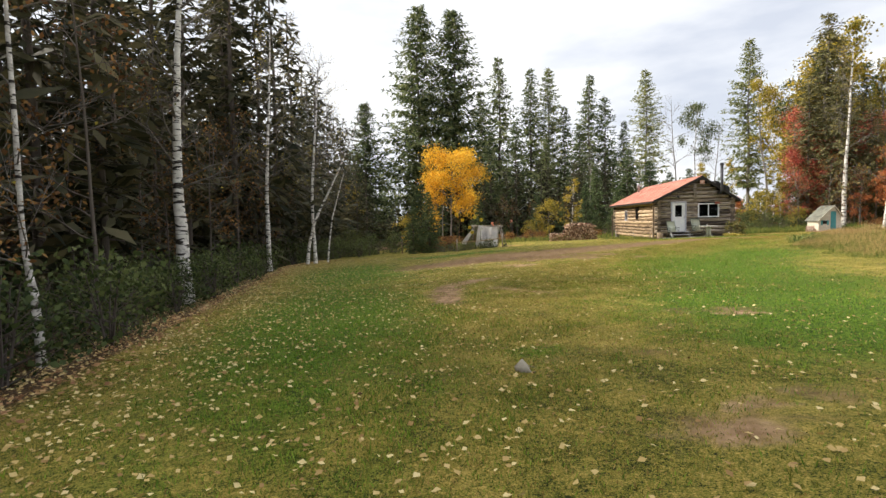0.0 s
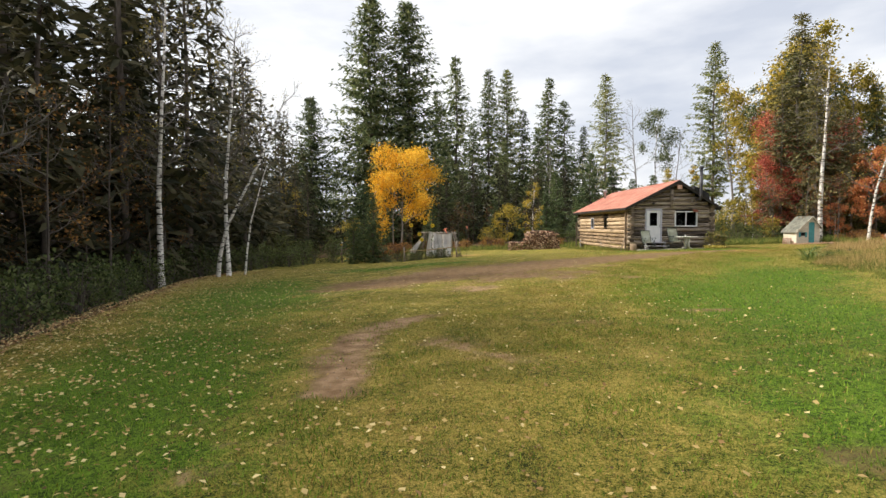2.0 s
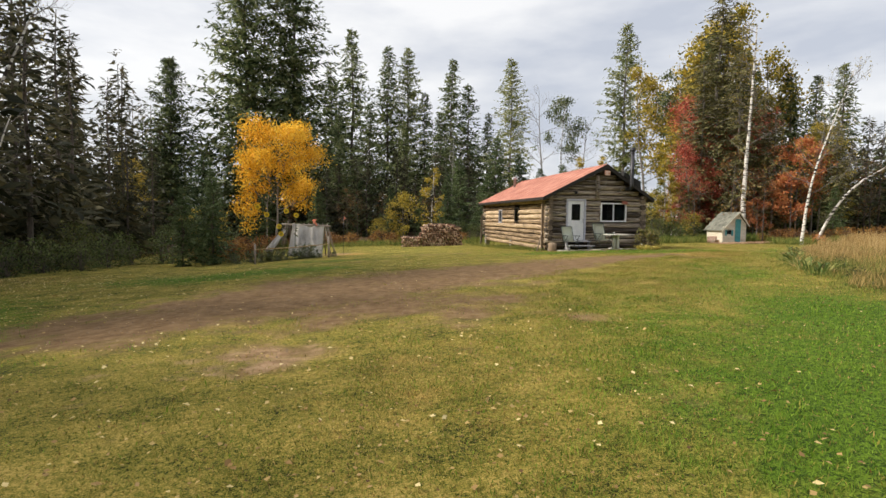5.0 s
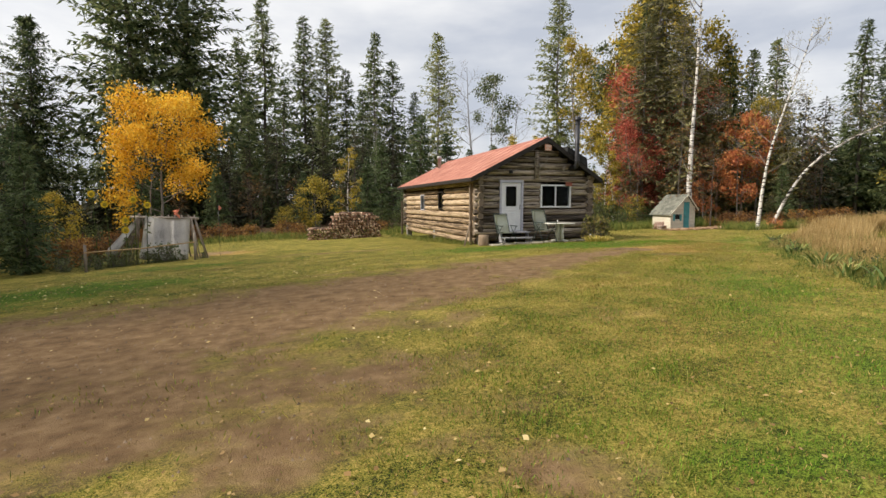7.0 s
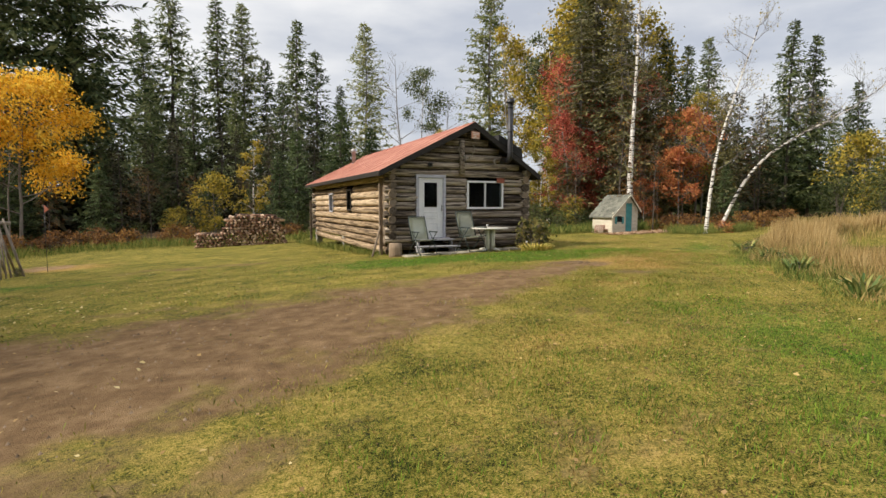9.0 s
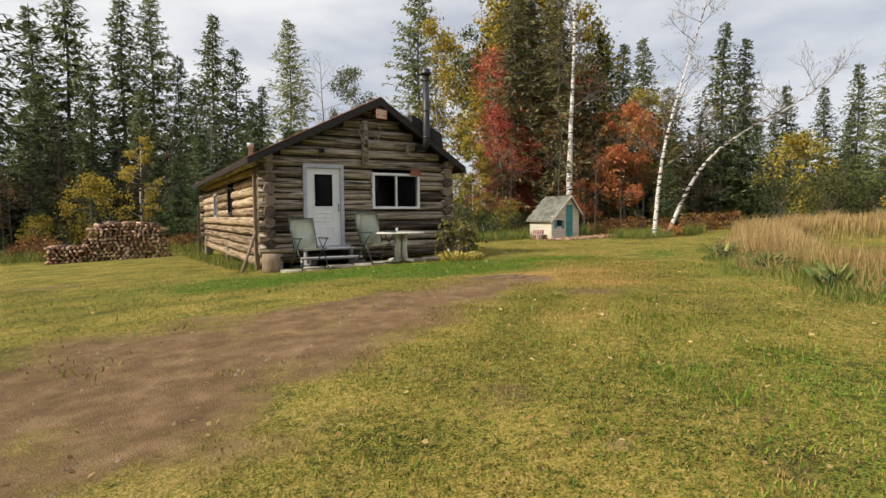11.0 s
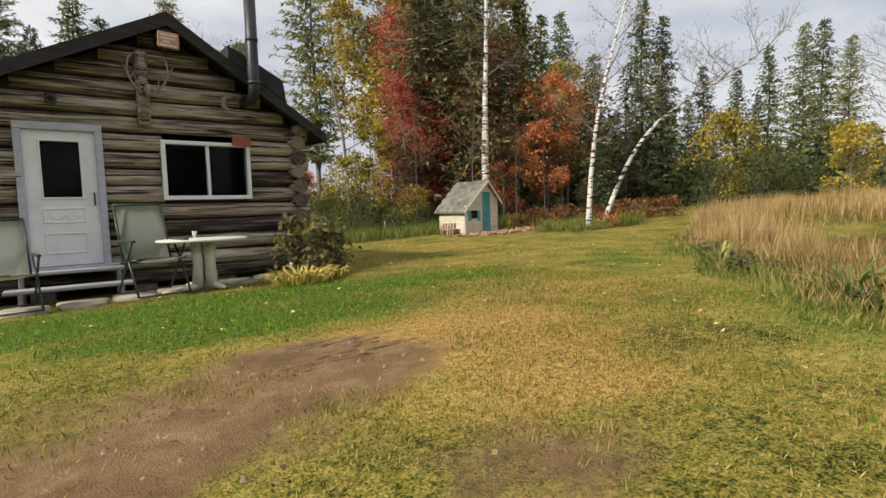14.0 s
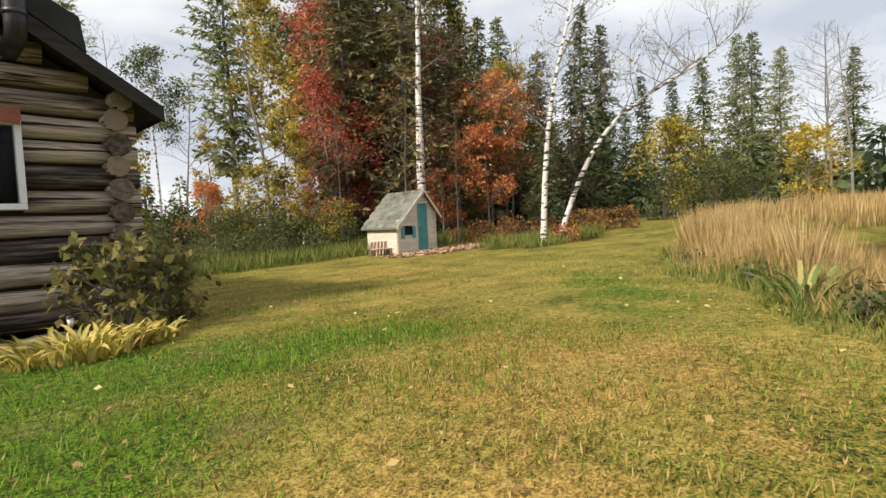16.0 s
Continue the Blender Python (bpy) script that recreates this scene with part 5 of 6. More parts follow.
def flagstones():
    rng = random.Random(8)
    x = 12.75
    while x < 16.9:
        w = rng.uniform(0.45, 0.75)
        y = 35.72 + 0.18 * (x - 12.75) + rng.uniform(-0.05, 0.05)
        for k in range(2):
            yy = y + k * 0.38
            t = thing("flagstone", x + w / 2, yy, lz(x + w / 2, yy), "pale flat stone set in the grass before the cabin", "stone", "flagstones", rng.uniform(-6, 14))
            b = Build()
            ring = [(w / 2 * 1.05 * math.cos(a) * rng.uniform(0.85, 1.0), 0.19 * math.sin(a) * rng.uniform(0.85, 1.05)) for a in [i * math.pi / 5 for i in range(10)]]
            base = len(b.v)
            b.v += [(p, q, -0.05) for p, q in ring] + [(p, q, 0.035) for p, q in ring] + [(p * 0.92, q * 0.92, 0.05) for p, q in ring]
            b.f += [(i, (i + 1) % 10, 10 + (i + 1) % 10, 10 + i) for i in range(10)] + [(10 + i, 10 + (i + 1) % 10, 20 + (i + 1) % 10, 20 + i) for i in range(10)] + [tuple(range(20, 30))]
            part("slab", b.mesh("slab", STONE), t)
        x += w + 0.03


flagstones()


def stump_block(x, y, r, h):
    t = thing("chopping_block", x, y, lz(x, y), "pale upright section of log beside the cabin corner", "log")
    me = pipe("block", [(0, 0, -0.05), (0, 0, 0.1), (0, 0, h * 0.6), (0, 0, h)], [r * 1.08, r * 1.02, r, r * 0.98], surface("split_pine", ((0.3, (0.15, 0.105, 0.07)), (0.7, (0.35, 0.265, 0.185))), scale=(14, 14, 1.5), rough=0.85), 14)
    part("block", me, t)


stump_block(12.62, 36.3, 0.2, 0.42)


def leaning_board(x, y):
    t = thing("leaning_pole", x, y, lz(x, y), "pale pole leaning on the cabin corner", "pole")
    part("pole", pipe("pole", [(0, 0, 0), (0.22, 0.3, 0.5), (0.4, 0.5, 0.95)], 0.035, LOG_END, 7), t)


leaning_board(12.05, 37.0)


def corner_post(x, y, z1):
    t = thing("corner_post", x, y, lz(x, y), "upright weathered board at the cabin corner", "post")
    part("board", box("board", -0.06, 0.06, -0.05, 0.05, 0, z1, LOG_END), t)


for x, y, h in ((12.52, 37.75, 2.55), (12.46, 50.4, 2.3)):
    spot = CABIN_TURN @ Vector((x, y, 0))
    corner_post(spot.x, spot.y, h)


def solar_light(x, y):
    t = thing("garden_light", x, y, lz(x, y), "small black solar stake light in the grass", "garden light", "stake lights")
    part("stake", pipe("stake", [(0, 0, -0.05), (0, 0, 0.22)], 0.01, METAL, 6), t)
    part("lens", pipe("lens", [(0, 0, 0.22), (0, 0, 0.30)], [0.018, 0.03], WHITE, 8), t)
    part("cap", pipe("cap", [(0, 0, 0.30), (0, 0, 0.32)], [0.042, 0.03], METAL, 8), t)


solar_light(13.05, 35.1)
solar_light(16.95, 35.75)

# ---- what hangs on the gable ----
BONE = surface("weathered_antler", ((0.3, (0.16, 0.135, 0.11)), (0.7, (0.40, 0.36, 0.31))), scale=(8, 8, 8), rough=0.7)
GABLE_Y = 37.2 - 0.04


def gable_things():
    post = thing("gable_post", 15.2, GABLE_Y - 0.06, 2.78, "short upright log post on the gable", "post")
    part("post", pipe("post", [(0, 0.02, 0), (0, 0.0, 0.4), (0, 0.03, 1.15)], 0.10, LOG, 9), post)
    antlers = thing("antler_mount", 15.25, GABLE_Y - 0.17, 3.33, "pair of weathered grey antlers on a skull plate", "antlers")
    antlers.scale = (0.72, 0.8, 0.8)
    part("skull", pipe("skull", [(0, 0, -0.18), (0, -0.06, -0.10), (0, -0.04, 0.02), (0, 0.02, 0.06)], [0.03, 0.06, 0.075, 0.05], BONE, 9), antlers)
    for s in (-1, 1):
        part("beam", pipe("beam", [(s * 0.04, 0, 0.0), (s * 0.16, -0.05, -0.06), (s * 0.30, -0.10, 0.06), (s * 0.40, -0.14, 0.28), (s * 0.36, -0.18, 0.50), (s * 0.24, -0.2, 0.62)], [0.03, 0.028, 0.026, 0.022, 0.016, 0.006], BONE, 7), antlers)
        for k, (a, b) in enumerate((((0.18, -0.05, -0.05), (0.20, -0.18, 0.16)), ((0.33, -0.11, 0.12), (0.24, -0.24, 0.30)), ((0.40, -0.14, 0.30), (0.50, -0.2, 0.42)))):
            part("tine", pipe("tine", [(s * a[0], a[1], a[2]), (s * (a[0] + b[0]) / 2, (a[1] + b[1]) / 2 - 0.02, (a[2] + b[2]) / 2), (s * b[0], b[1], b[2])], [0.018, 0.013, 0.004], BONE, 6), antlers)
    sign = thing("notice_board", 15.55, 36.80, 4.06, "small faded orange notice board under the ridge", "sign")
    part("board", box("board", -0.15, 0.15, -0.012, 0.012, -0.12, 0.12, surface("faded_orange_paint", ((0.3, (0.44, 0.20, 0.12)), (0.7, (0.62, 0.34, 0.24))), scale=(6, 6, 6), rough=0.7)), sign, m=pose(0, 0, 0, 0, 3, 0))
    pale = surface("pale_lettering", ((0.3, (0.6, 0.55, 0.5)), (0.7, (0.7, 0.66, 0.6))), rough=0.7, bump=0)
    for a, b, z in ((-0.12, 0.12, 0.075), (-0.12, 0.10, 0.025), (-0.07, 0.02, -0.03), (-0.12, 0.12, -0.085)):
        part("writing_bar", box("writing_bar", a, b, -0.017, -0.0125, z - 0.012, z + 0.012, pale, 0), sign, m=pose(0, 0, 0, 0, 3, 0))
    horn = thing("horn_mount", 16.5, GABLE_Y - 0.12, 3.22, "curled grey horn hung on the logs", "horn")
    part("horn", pipe("horn", [(0.11 * math.cos(a) - 0.02, -0.05, 0.11 * math.sin(a)) for a in [1.0 + i * 0.5 for i in range(9)]], [0.012, 0.02, 0.028, 0.034, 0.038, 0.038, 0.034, 0.026, 0.012], BONE, 8), horn)
    lamp = thing("wall_lamp", 14.02, GABLE_Y - 0.10, 3.06, "small black lamp box above the door", "lamp")
    part("housing", box("housing", -0.07, 0.07, -0.05, 0.06, -0.06, 0.07, METAL, 0.015), lamp)
    part("lens", pipe("lens", [(0, -0.05, 0), (0, -0.08, 0)], [0.045, 0.03], DARK, 10), lamp)
    rag = thing("red_board", 16.66, GABLE_Y - 0.125, 2.58, "small rust red board fixed over the window frame", "board")
    part("board", box("board", -0.16, 0.16, -0.012, 0.012, -0.07, 0.09, surface("rust_red_paint", ((0.3, (0.20, 0.06, 0.04)), (0.7, (0.34, 0.12, 0.08))), rough=0.8)), rag, m=pose(0, 0, 0, 0, 4, 0))
    for ob in (post, antlers, sign, horn, lamp, rag):
        ob.matrix_basis = CABIN_TURN @ ob.matrix_basis


gable_things()

# ---- plants at the cabin's corner ----
corner_bush = broadleaf("shrub", 1.15, 61, leafy("peony_leaves", (0.07, 0.08, 0.028), (0.17, 0.165, 0.05), (0.34, 0.26, 0.09)), TWIG, 800, 0.115, "leggy dark shrub with drooping leaves at the cabin corner", limb=0.2, width=0.5, clear=0.05, stems=9, depth=2, category="bush", group="corner plants")
plant(corner_bush, [(17.45, 36.25, 1.05), (18.0, 36.7, 0.9)])


def strap_leaf(length, width, arch, mat):
    """An arching strap leaf along x, folded a little along its middle."""
    b = Build()
    n = 6
    for i in range(n + 1):
        u = i / n
        a = 1.25 - arch * u
        w = width * math.sin(math.pi * min(1, 0.18 + 0.82 * u) ** 0.9) * 0.5 + 0.001
        x = length * (u * math.cos(1.25) * 0.5 + u * u * math.cos(a) * 0.5)
        z = length * (u * math.sin(1.25) * 0.75 + u * u * math.sin(a) * 0.25 - 0.16 * arch * u ** 3)
        b.v += [(x, -w, z + w * 0.25), (x, 0, z), (x, w, z + w * 0.25)]
    for i in range(n):
        k = 3 * i
        b.f += [(k, k + 3, k + 4, k + 1), (k + 1, k + 4, k + 5, k + 2)]
    return smooth(b.mesh("leaf", mat))


def strap_clump(x, y, r, n, seed, mat, label, length, width=0.035):
    rng = random.Random(seed)
    t = thing("hosta", x, y, lz(x, y), label, "plant", "strap leaved plants")
    shapes = [strap_leaf(length * (0.7 + 0.1 * k), width, 0.7 + 0.22 * k, mat) for k in range(6)]
    for _ in range(n):
        a, d = rng.uniform(0, 360), r * math.sqrt(rng.random())
        s = rng.uniform(0.75, 1.2)
        c, q = math.cos(radians(a)), math.sin(radians(a))
        part("leaf", rng.choice(shapes), t, m=Matrix.Translation((d * c, d * q * 0.7, -0.01)) @ pose(0, 0, 0, rng.uniform(-18, 18), rng.uniform(-12, 14), a + rng.uniform(-40, 40)) @ Matrix.Diagonal((s, s, s, 1)))


def strap_paint(name, *colours):
    k = len(colours) - 1
    return surface(name, [(0.25 + 0.5 * i / k, c) for i, c in enumerate(colours)], scale=(3, 12, 3), rough=0.6, bump=0.0, vary=0.6, thin=0.3)


STRAP = strap_paint("yellowing_strap_leaves", (0.26, 0.26, 0.05), (0.58, 0.45, 0.10), (0.76, 0.62, 0.22))
strap_clump(16.95, 35.25, 0.46, 210, 62, STRAP, "yellowing clump of strap leaves at the cabin corner", 0.40)
strap_clump(17.5, 35.5, 0.28, 70, 63, STRAP, "small yellowing clump of strap leaves", 0.32)
GREENSTRAP = strap_paint("green_strap_leaves", (0.07, 0.12, 0.03), (0.17, 0.23, 0.06), (0.40, 0.36, 0.12))
for i, (x, y) in enumerate(((15.6, 24.2), (16.4, 25.3), (17.9, 27.3), (15.2, 23.2), (19.6, 29.2), (21.4, 31.2))):
    strap_clump(x, y, 0.3, 34, 70 + i, GREENSTRAP, "clump of green iris leaves in the meadow's edge", 0.55)

# ---- firewood ----
BILLET_BARK = surface("billet_bark", ((0.3, (0.06, 0.04, 0.03)), (0.7, (0.20, 0.135, 0.10))), scale=(12, 3, 12), rough=0.9, vary=0.5)
SPLIT = surface("split_firewood", ((0.3, (0.20, 0.10, 0.065)), (0.5, (0.46, 0.28, 0.19)), (0.7, (0.72, 0.54, 0.40))), scale=(12, 3, 12), rough=0.85, vary=0.6)


def billet(seed):
    """One split piece of firewood, lying along y: a wedge with a bark side and two raw faces."""
    rng = random.Random(seed)
    r = rng.uniform(0.10, 0.135)
    arc = rng.choice((1.5, 1.9, 2.4, 3.1))
    ring = [(0, 0)] + [(r * math.cos(a), r * math.sin(a)) for a in [arc * i / 4 - arc / 2 for i in range(5)]]
    b = Build()
    n = len(ring)
    b.v = [(x - r * 0.5, y, z) for y in (-0.24, 0.24) for x, z in ring]
    b.f = [(i, (i + 1) % n, n + (i + 1) % n, n + i) for i in range(n)] + [tuple(range(n))[::-1], tuple(range(n, 2 * n))]
    me = b.mesh("billet", [SPLIT, BILLET_BARK])
    for i in range(1, n - 1):
        me.polygons[i].material_index = 1
    return me


def wood_pile(x0, x1, y, height, seed, label, round_top=True):
    rng = random.Random(seed)
    z0 = min(lz(x0, y), lz(x1, y))
    t = thing("wood_pile", x0, y, z0, label, "firewood", "wood piles")
    shapes = [billet(seed + i) for i in range(10)]
    width = x1 - x0
    z, row = 0.08, 0
    while z < height:
        u = z / height
        inset = width * 0.24 * u ** 2.6 if round_top else 0.03 * u
        for depth in (0.0, 0.5):
            x = inset + (0.09 if row % 2 else 0.0)
            while x < width - inset:
                part("billet", rng.choice(shapes), t, m=Matrix.Translation((x + rng.uniform(-0.02, 0.02), depth + rng.uniform(-0.07, 0.07), z + rng.uniform(-0.015, 0.015))) @ pose(0, 0, 0, rng.uniform(-4, 4), rng.uniform(0, 360), rng.uniform(-6, 6)))
                x += 0.185
        z += 0.15
        row += 1
    for k in range(int(width * 7)):                     # loose pieces thrown across the top
        x = rng.uniform(0.2, width - 0.2)
        u = abs(x - width / 2) / (width / 2)
        zt = height * (1 - 0.62 * max(0, u - 0.45) ** 1.2) if round_top else height
        part("billet", rng.choice(shapes), t, m=Matrix.Translation((x, rng.uniform(-0.1, 0.5), zt - 0.02)) @ pose(0, 0, 0, rng.uniform(-12, 12), rng.uniform(0, 360), rng.uniform(50, 130)))


wood_pile(7.1, 10.6, 51.6, 1.7, 81, "rounded heap of split reddish firewood on the grass")
wood_pile(5.9, 7.15, 51.3, 0.75, 82, "low stack of split firewood beside the larger heap", False)

# ---- garden lean-to, rail and sunflowers ----
TARP = surface("weathered_grey_tarp", ((0.30, (0.36, 0.35, 0.35)), (0.44, (0.70, 0.68, 0.68)), (0.60, (0.86, 0.84, 0.83))), scale=(2.2, 2.2, 1.2), rough=0.8, bump=0.4)
POLE = surface("grey_pole_wood", ((0.3, (0.14, 0.11, 0.09)), (0.7, (0.36, 0.31, 0.26))), scale=(12, 12, 2), rough=0.9, vary=0.2)


def lean_to():
    x, y = 0.2, 40.4
    t = thing("lean_to", x, y, lz(x, y), "pole lean-to hung with a weathered grey tarpaulin", "lean-to")

    def cloth(name, corners, nx, nz, seed, sag):
        b = bmesh.new()
        (a, c, d, e) = [Vector(p) for p in corners]
        rng = random.Random(seed)
        grid = []
        for j in range(nz + 1):
            row = []
            for i in range(nx + 1):
                u, v = i / nx, j / nz
                p = (a.lerp(c, u)).lerp(d.lerp(e, u), v)
                p.y += (0.06 * math.sin(u * 13 + seed + v) + 0.035 * math.sin(u * 31 + 5 * v)) * (1 - 0.5 * v) + rng.uniform(-0.018, 0.018)
                p.z -= sag * math.sin(math.pi * u) * v + (0.10 * abs(math.sin(u * 7 + seed)) if j == 0 else 0)
                row.append(b.verts.new(p))
            grid.append(row)
        for r0, r1 in zip(grid, grid[1:]):
            for k in range(nx):
                b.faces.new((r0[k], r0[k + 1], r1[k + 1], r1[k]))
        bmesh.ops.solidify(b, geom=b.faces[:], thickness=0.01)
        me = bpy.data.meshes.new(name)
        b.to_mesh(me)
        b.free()
        me.materials.append(TARP)
        return smooth(me)

    part("tarpaulin", cloth("tarpaulin", ((-0.85, -0.42, 0.2), (0.95, -0.40, 0.1), (-0.62, -0.1, 1.88), (1.05, -0.1, 1.74)), 26, 16, 1, 0.10), t, "grey tarpaulin sheet")
    part("tarp_flap", cloth("tarp_flap", ((-2.0, -0.6, 0.45), (-1.55, -0.7, 0.40), (-1.1, -0.2, 1.55), (-0.95, -0.2, 1.45)), 6, 8, 2, 0.0), t, "loose pale flap of the tarpaulin")
    part("ridge_pole", pipe("ridge_pole", [(-1.2, 0, 1.80), (0, 0.0, 1.76), (1.35, 0.0, 1.72)], 0.05, POLE, 8), t)
    rng = random.Random(4)
    for k in range(4):
        f = 1.0 + 0.08 * k
        part("leaning_pole", pipe("leaning_pole", [(f + 0.35 + rng.uniform(0, 0.25), -0.7 + 0.2 * k, 0.0), (1.1 + rng.uniform(-0.05, 0.1), -0.1 + 0.05 * k, 1.75 + rng.uniform(0, 0.15))], 0.024, POLE, 6), t)
    for k in range(6):
        part("leaning_pole", pipe("leaning_pole", [(-1.7 + 0.1 * k, -0.4 + 0.2 * k, 0.0), (-0.95 + 0.02 * k, 0.0, 1.8 + rng.uniform(0, 0.15))], 0.035, POLE, 6), t)
    for k in range(8):
        part("leaning_pole", pipe("leaning_pole", [(-0.9 + 0.27 * k, 1.3, 0.0), (-0.8 + 0.25 * k, 0.0, 1.85)], 0.035, POLE, 6), t)
    part("orange_ribbon", pipe("orange_ribbon", [(0.42, -0.1, 2.02), (0.58, -0.12, 2.05), (0.50, -0.14, 1.93), (0.60, -0.14, 1.85), (0.66, -0.14, 1.73)], [0.03, 0.075, 0.06, 0.05, 0.02], surface("orange_cloth", ((0.3, (0.70, 0.18, 0.10)), (0.7, (0.85, 0.34, 0.22))), rough=0.8), 7), t, "bright orange cloth tied on the pole")


lean_to()


def rail_fence():
    a, b = (-1.95, 38.4), (1.55, 39.4)
    for x, y, h in ((a[0], a[1], 1.0), (b[0], b[1], 1.1)):
        p = thing("fence_post", x, y, lz(x, y), "short weathered garden fence post", "post", "garden posts")
        part("post", pipe("post", [(0, 0, -0.1), (0, 0, h)], 0.05, POLE, 8), p)
    r = thing("garden_rail", a[0], a[1], lz(*a), "thin pale rail between two garden posts", "rail")
    part("rail", pipe("rail", [(0, -0.05, 0.72), (1.7, 0.4, 0.80), (b[0] - a[0], b[1] - a[1] - 0.05, 0.98)], 0.026, surface("pale_peeled_rail", ((0.3, (0.30, 0.20, 0.10)), (0.7, (0.55, 0.40, 0.22))), scale=(2, 9, 9), rough=0.8), 6), r)
    p = thing("marker_post", -7.0, 41.5, lz(-7.0, 41.5), "lone marker post at the lawn's edge", "post", "garden posts")
    part("post", pipe("post", [(0, 0, -0.1), (0, 0, 1.5)], 0.05, POLE, 8), p)
    part("marker", box("marker", -0.05, 0.05, -0.06, -0.05, 1.25, 1.4, GOLD), p, "yellow marker tag")
    f = thing("marker_flag", 2.2, 41.2, lz(2.2, 41.2), "small orange flag on a thin stick", "flag")
    part("stick", pipe("stick", [(0, 0, -0.05), (0, 0, 2.2)], 0.008, METAL, 5), f)
    part("flag", prism("flag", ((0, 2.2), (0.14, 2.06), (0, 1.94)), 0.006, surface("orange_cloth", ((0.3, (0.70, 0.18, 0.10)), (0.7, (0.85, 0.34, 0.22))))), f)


rail_fence()


def sunflower(x, y, h, seed, droop):
    rng = random.Random(seed)
    t = thing("sunflower", x, y, lz(x, y), "tall sunflower with a yellow head on a thin stalk", "sunflower", "sunflowers")
    lx, ly = rng.uniform(-0.12, 0.12), rng.uniform(-0.05, 0.05)
    part("stalk", pipe("stalk", [(0, 0, -0.05), (lx * 0.3, ly * 0.3, h * 0.5), (lx, ly, h * 0.95), (lx, ly - 0.05, h)], [0.018, 0.016, 0.012, 0.01], UNDER, 6), t)
    b = Build()
    n = 22
    a = np.arange(n) * 2 * math.pi / n
    c = np.stack((lx + 0.05 * np.cos(a), np.full(n, ly - 0.06), h + 0.05 * np.sin(a)), axis=1)
    d = np.stack((np.cos(a), np.full(n, -0.25), np.sin(a)), axis=1)
    b.leaves(c, d, np.tile((0.0, -1.0, 0.0), (n, 1)), np.full(n, 0.11), np.full(n, 0.045))
    part("petal_ring", b.mesh("petal_ring", surface("sunflower_petals", ((0.3, (0.70, 0.45, 0.02)), (0.7, (0.85, 0.66, 0.06))), island=0.3, thin=0.3, bump=0)), t)
    part("disc", pipe("disc", [(lx, ly - 0.04, h), (lx, ly - 0.075, h), (lx, ly - 0.085, h)], [0.075, 0.07, 0.03], surface("seed_disc", ((0.3, (0.25, 0.2, 0.02)), (0.7, (0.5, 0.4, 0.06))), rough=0.9), 12), t)
    b = Build()
    rng2 = np.random.default_rng(seed)
    m = 12
    zz = rng2.uniform(0.3, 0.85, m) * h
    a = rng2.uniform(0, 6.3, m)
    b.leaves(np.stack((lx * zz / h, ly * zz / h, zz), axis=1), np.stack((np.cos(a), np.sin(a), np.full(m, -0.5)), axis=1), np.tile((0.0, 0.0, 1.0), (m, 1)), rng2.uniform(0.14, 0.26, m), rng2.uniform(0.1, 0.18, m))
    part("foliage", b.mesh("foliage", OLIVE), t)


for i, (x, y, h) in enumerate(((-2.0, 39.7, 2.9), (-1.5, 39.6, 2.45), (-0.6, 39.6, 2.55), (-0.2, 39.5, 2.3), (-1.1, 40.2, 1.8), (-0.9, 39.3, 1.4))):
    sunflower(x, y, h, 90 + i, 0)
weeds = broadleaf("garden_weed", 0.9, 65, ASPEN, TWIG, 420, 0.09, "overgrown green garden weeds round the lean-to", limb=0.25, width=0.55, clear=0.05, stems=7, depth=1, category="bush", group="garden weeds")
plant(weeds, [(-2.3 + 0.42 * i, 39.3 + 0.2 * (i % 3), 0.34 + 0.13 * (i * 7 % 4)) for i in range(9)] + [(-3.2, 39.6, 0.8), (-2.8, 41, 0.9), (-3.6, 40.6, 0.9), (1.7, 40.2, 0.4), (0.45, 39.5, 1.15), (-0.9, 39.8, 0.9), (-1.6, 39.9, 0.9)])

# ---- pond ----
def pond():
    mat = bpy.data.materials.new("pond_water")
    mat.use_nodes = True
    n, l = mat.node_tree.nodes, mat.node_tree.links
    b = n["Principled BSDF"]
    b.inputs["Base Color"].default_value = (0.028, 0.022, 0.014, 1)
    b.inputs["Roughness"].default_value = 0.06
    no = n.new("ShaderNodeTexNoise")
    no.inputs["Scale"].default_value = 5.0
    bu = n.new("ShaderNodeBump")
    bu.inputs["Strength"].default_value, bu.inputs["Distance"].default_value = 0.08, 0.02
    l.new(no.outputs["Fac"], bu.inputs["Height"])
    l.new(bu.outputs["Normal"], b.inputs["Normal"])
    bm = bmesh.new()
    bm.faces.new([bm.verts.new((30.2 + 6.8 * math.cos(a), 27.5 + 5.8 * math.sin(a), 0.30)) for a in [i * math.pi / 24 for i in range(48)]])
    me = bpy.data.meshes.new("water")
    bm.to_mesh(me)
    bm.free()
    me.materials.append(mat)
    tagged(new("water", me), "still dark pond water behind the reeds", "water", kind="structure")


pond()

# ---- grasses and fallen leaves ----
WALK = ((2.3, -3.0), (2.5, 3.0), (3.0, 8.5), (5.5, 16.0), (8.2, 20.5), (11.2, 24.5), (13.6, 27.0), (16.2, 30.0), (19.0, 33.0))


def walk_distance(x, y):
    best = np.full_like(x, 1e3)
    for (ax, ay), (bx, by) in zip(WALK, WALK[1:]):
        k = np.clip(((x - ax) * (bx - ax) + (y - ay) * (by - ay)) / ((bx - ax) ** 2 + (by - ay) ** 2), 0, 1)
        best = np.minimum(best, np.hypot(x - ax - k * (bx - ax), y - ay - k * (by - ay)))
    return best


